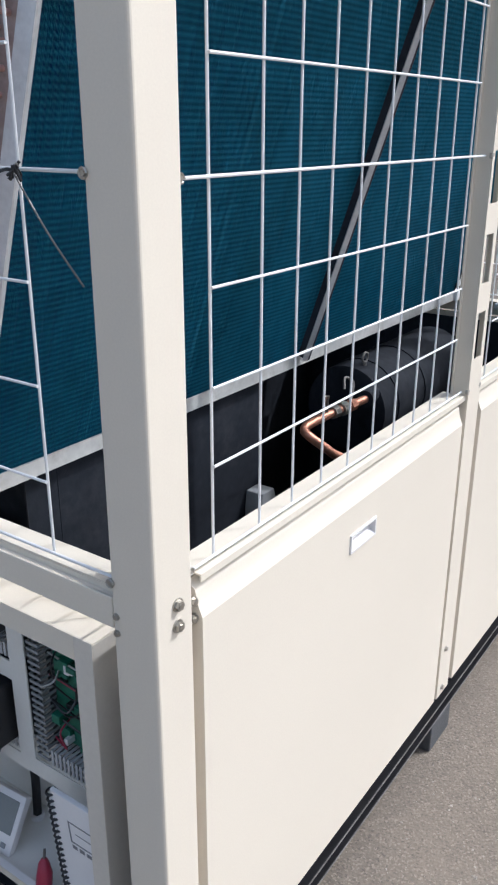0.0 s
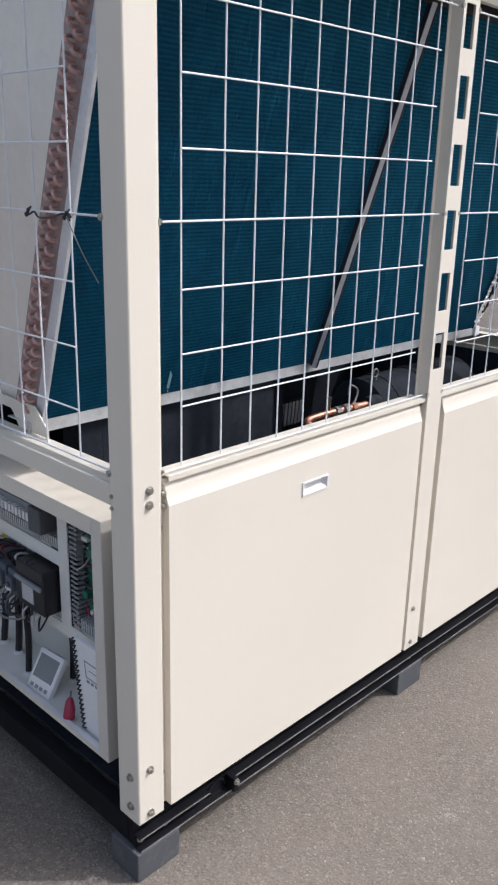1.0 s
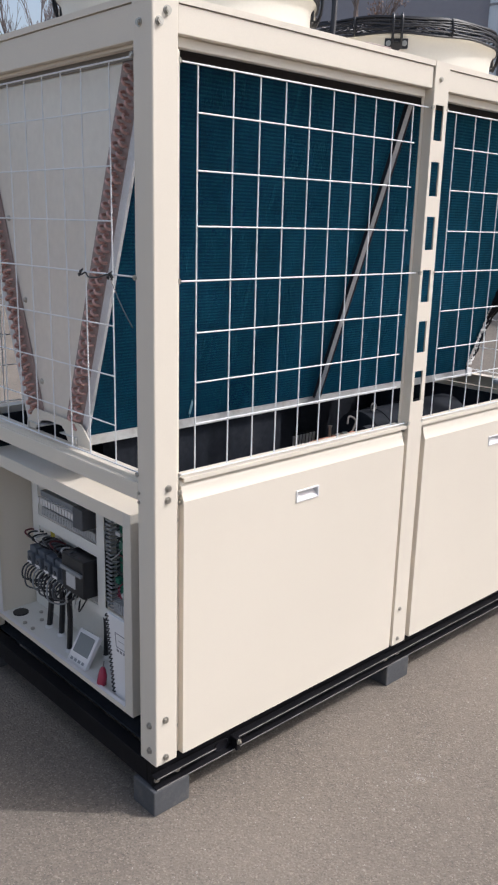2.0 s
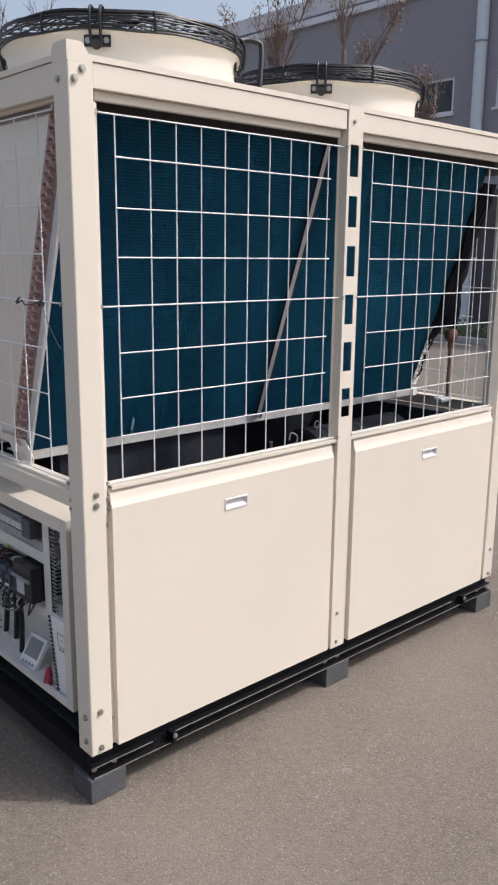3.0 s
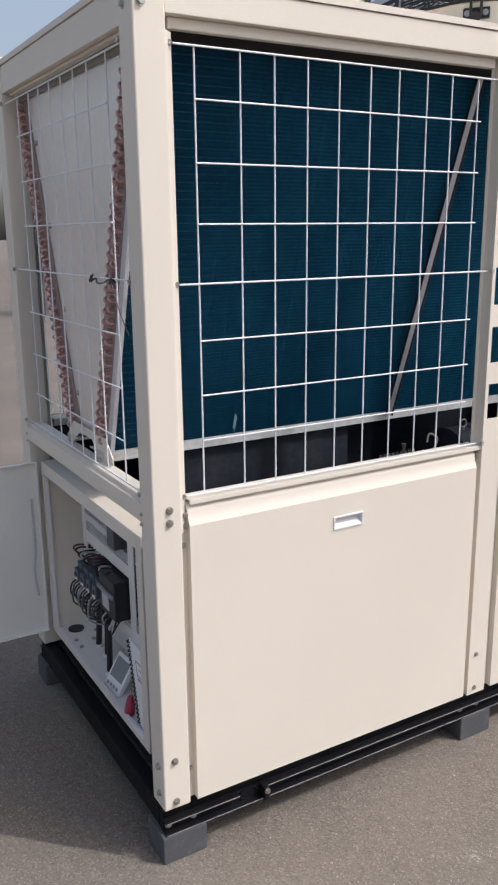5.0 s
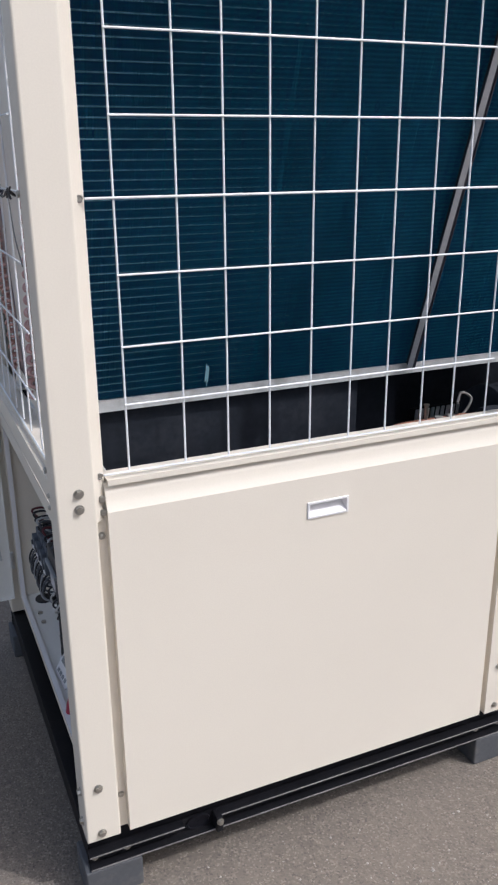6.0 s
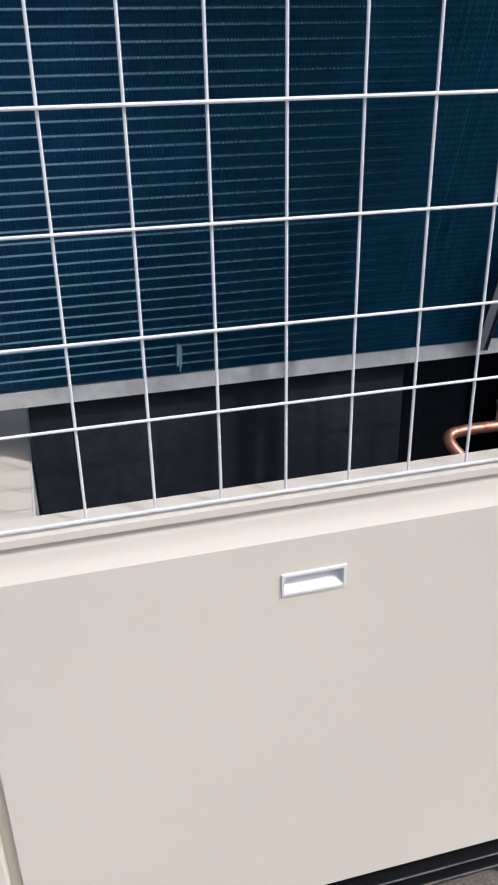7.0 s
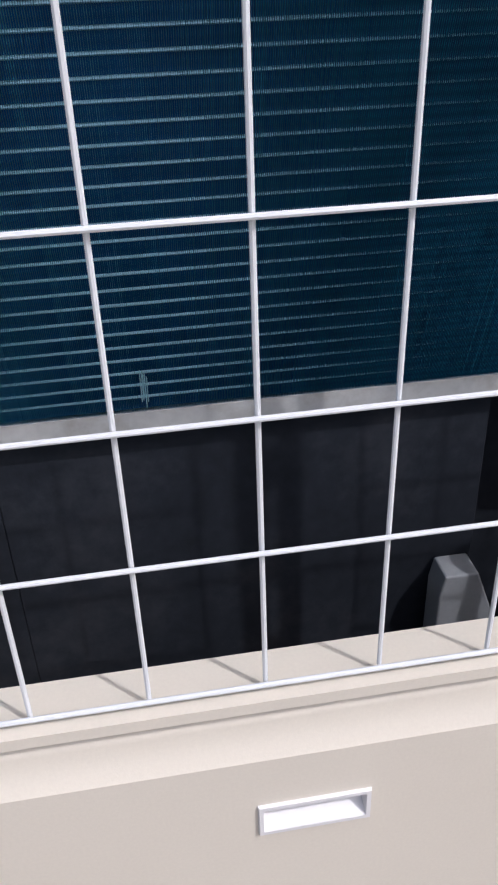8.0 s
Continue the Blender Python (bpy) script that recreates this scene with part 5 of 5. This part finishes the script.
dp = part("downpipe", bm, DOWNPIPE, bld, smooth=True)
for z in (2.2, 4.6, 6.94):
    bm = B()
    tube(bm, [(BX - 0.15, 10.395, z), (BX - 0.15, 10.395, z + 0.05)], 0.168, 14)
    part("collar", bm, GREY_PLASTIC, dp, smooth=True)

bm = B()
box(bm, 13.55, 13.70, -14, 40, 0.0, 0.13, 0.015)
tagged(part("kerb", bm, KERB), "pale concrete kerb along the planted strip", "kerb", kind="structure")
verts, faces = [], []
hr = random.Random(11)
for k in range(6000):
    p = Vector((hr.uniform(13.8, 14.6), hr.uniform(-2, 22), abs(hr.gauss(0, 0.2)) + 0.02))
    if p.z > 0.46:
        p.z = hr.uniform(0.1, 0.46)
    a = Vector((hr.uniform(-1, 1), hr.uniform(-1, 1), hr.uniform(-1, 1))).normalized() * 0.06
    b = a.orthogonal().normalized() * 0.04
    i = len(verts)
    verts += [p - a, p + b, p + a, p - b]
    faces.append((i, i + 1, i + 2, i + 3))
me = bpy.data.meshes.new("hedge")
me.from_pydata(verts, [], faces)
me.materials.append(HEDGE)
tagged(new("hedge", me), "low dull green hedge behind the kerb", "hedge", kind="stuff")


def bare_tree(x, y, height, seed, spread=0.16):
    """A slim leafless tree: tapered trunk, steep limbs and twigs."""
    r = random.Random(seed)
    t = thing("tree", "slim bare leafless tree", "tree", "trees round the yard", at=(x, y, 0))
    g = B()
    def grow(p, d, length, rad, depth):
        pts, q = [p], Vector(p)
        dd = Vector(d)
        n = 4
        for _ in range(n):
            dd = (dd + Vector((r.uniform(-1, 1), r.uniform(-1, 1), r.uniform(-0.2, 0.9))) * 0.16).normalized()
            q = q + dd * (length / n)
            pts.append(Vector(q))
        tube(g, pts, [max(rad * (1 - 0.6 * k / n), 0.0035) for k in range(n + 1)], 6 if depth < 2 else 4)
        if depth >= 4 or length < 0.25:
            return
        for k in range(r.randint(4, 6) if depth < 3 else r.randint(2, 4)):
            f = r.uniform(0.3, 1.0)
            base_p = pts[min(int(f * n), n)]
            a = r.uniform(0, 2 * math.pi)
            side = Vector((math.cos(a), math.sin(a), 0))
            nd = (dd * 1.0 + side * r.uniform(0.35, 0.8) * (spread / 0.28)).normalized()
            grow(base_p, nd, length * r.uniform(0.36, 0.56), rad * 0.5, depth + 1)
    grow(Vector((0, 0, 0)), Vector((0, 0, 1)), height * 0.60, 0.050, 0)
    part("trunk", g, BARK_PALE, t)
    return t


def planted_tree(x, y, fork, stems, seed, leaves, twiggy=14):
    """A young multi-stemmed tree: short trunk, steep stems, many fine twigs, dry leaves hanging in tufts at the tips."""
    r = random.Random(seed)
    t = thing("tree", "thin multi-stemmed young tree with tufts of dry brown leaves", "tree", "trees round the yard", at=(x, y, 0))
    g = B()
    tube(g, [(0, 0, 0), (0.03, 0.02, fork * 0.5), (0, 0, fork)], [0.075, 0.065, 0.055], 8)
    vs, fs = [], []

    def tuft(c, n, wide, tall):
        for _ in range(n):
            p = c + Vector((r.gauss(0, wide), r.gauss(0, wide), r.gauss(0, tall)))
            a = Vector((r.uniform(-0.6, 0.6), r.uniform(-0.6, 0.6), r.uniform(-1, -0.2))).normalized() * r.uniform(0.025, 0.055)
            b = a.cross(Vector((r.uniform(-1, 1), r.uniform(-1, 1), 0.1))).normalized() * r.uniform(0.009, 0.016)
            i = len(vs)
            vs.extend((p - a, p + b, p + a, p - b))
            fs.append((i, i + 1, i + 2, i + 3))

    def bow(p, d, length, n, drift):
        pts, q, dd = [Vector(p)], Vector(p), Vector(d)
        for _ in range(n):
            dd = (dd + Vector((r.uniform(-1, 1), r.uniform(-1, 1), r.uniform(-0.3, 1.0))) * drift).normalized()
            q = q + dd * (length / n)
            pts.append(Vector(q))
        return pts, dd

    for dx, dy, top in stems:
        base, tip = Vector((0, 0, fork - r.uniform(0.0, 0.25))), Vector((dx, dy, top))
        mid = base.lerp(tip, 0.45) + Vector((r.uniform(-0.08, 0.08), r.uniform(-0.08, 0.08) - dy * 0.08, 0.05))
        pts = smooth_line([tuple(base), tuple(mid), tuple(tip)], 6)
        pts = [Vector(p) for p in pts]
        n = len(pts) - 1
        tube(g, pts, [0.026 * (1 - 0.75 * k / n) for k in range(n + 1)], 6)
        run = (tip - base).length
        for k in range(twiggy):
            f = r.uniform(0.12, 1.0)
            p = pts[min(int(f * n), n)]
            along_d = (tip - base).normalized()
            a = r.uniform(0, 2 * math.pi)
            d = (along_d + Vector((math.cos(a), math.sin(a), 0.25)) * r.uniform(0.35, 0.75)).normalized()
            length = run * r.uniform(0.16, 0.34) * (1.15 - 0.4 * f)
            tw, dd = bow(p, d, length, 4, 0.16)
            tube(g, tw, [0.011, 0.009, 0.007, 0.006, 0.004], 4)
            for w in range(r.randint(2, 5)):
                q = tw[r.randint(1, 4)]
                a = r.uniform(0, 2 * math.pi)
                d2 = (dd + Vector((math.cos(a), math.sin(a), 0.3)) * 0.6).normalized()
                fine, _ = bow(q, d2, length * r.uniform(0.3, 0.6), 3, 0.2)
                tube(g, fine, [0.006, 0.005, 0.004, 0.003], 3)
                if r.random() < 0.18 * f:
                    tuft(fine[-1], int(leaves * 0.3), 0.05, 0.07)
            if f > 0.72 and r.random() < 0.6:
                tuft(tw[-1], leaves, 0.07, 0.13)
        tuft(tip, leaves * 3, 0.085, 0.17)
    part("trunk", g, BARK, t)
    me = bpy.data.meshes.new("leaves")
    me.from_pydata(vs, [], fs)
    me.materials.append(DRY_LEAF)
    ob = new("leaves", me)
    ob.parent = t
    return t


planted_tree(14.0, 15.60, 5.6, [(0.0, 0.0, 7.75), (0.1, -0.15, 7.2)], 1, 34, 8)
planted_tree(14.0, 13.75, 5.5, [(0.1, 0.85, 7.55), (0.0, 0.30, 8.00), (-0.1, -0.10, 8.20), (0.1, -0.55, 8.10), (0.0, -1.20, 7.85), (0.2, 0.1, 7.2), (-0.2, -0.25, 7.0)], 2, 26, 18)
planted_tree(14.0, 11.50, 6.35, [(0.0, 0.42, 7.60), (0.1, 0.10, 8.15), (-0.1, -0.15, 8.00), (0.0, -0.62, 7.85)], 3, 16, 12)
planted_tree(14.0, 11.15, 5.4, [(0.0, -1.18, 6.90), (0.1, -0.95, 6.70), (-0.1, -0.35, 6.20)], 4, 22, 11)
for y, h, seed in ((9.75, 5.45, 5), (9.25, 5.45, 6)):
    planted_tree(14.0, y, 4.2, [(0.1, 0.35, h - 0.2), (0.0, 0.12, h), (-0.1, -0.12, h - 0.15), (0.0, -0.38, h - 0.25), (0.2, 0.0, h - 0.5), (-0.2, 0.2, h - 0.6), (0.1, -0.2, h - 0.7)], seed, 14, 16)
for x, y, h, seed in ((7.9, 15.5, 9.0, 6), (8.5, 15.6, 9.2, 7), (6.0, 15.5, 6.4, 8), (6.4, 15.6, 6.5, 9), (5.3, 15.2, 6.6, 10), (4.6, 16.2, 6.9, 11)):
    bare_tree(x, y, h, seed)

# loose grit scattered on the asphalt
gr = random.Random(77)
verts, faces = [], []
for k in range(2600):
    x, y = gr.uniform(-1.6, 4.5), -abs(gr.gauss(0, 0.9)) - 0.02
    if k % 3 == 0:
        a, q = gr.uniform(0, 6.28), abs(gr.gauss(0, 0.22))
        cx, cy = ((0.75, -0.42), (1.5, -0.60), (0.2, -0.9), (2.3, -0.5))[k // 3 % 4]
        x, y = cx + 1.5 * q * math.cos(a), cy + q * math.sin(a)
    r = gr.uniform(0.0012, 0.0036) * (1.6 if gr.random() < 0.08 else 1)
    i = len(verts)
    t0 = gr.uniform(0, 6.28)
    for q in range(4):
        verts.append((x + r * gr.uniform(0.7, 1.3) * math.cos(t0 + q * 1.571), y + r * gr.uniform(0.7, 1.3) * math.sin(t0 + q * 1.571), 0.0002))
    verts.append((x + r * gr.uniform(-0.3, 0.3), y + r * gr.uniform(-0.3, 0.3), r * gr.uniform(0.6, 1.1)))
    faces += [(i + q, i + (q + 1) % 4, i + 4) for q in range(4)]
me = bpy.data.meshes.new("grit")
me.from_pydata(verts, [], faces)
me.materials.append(GRIT)
tagged(new("grit", me), "pale loose grit scattered over the asphalt", "grit", kind="stuff")
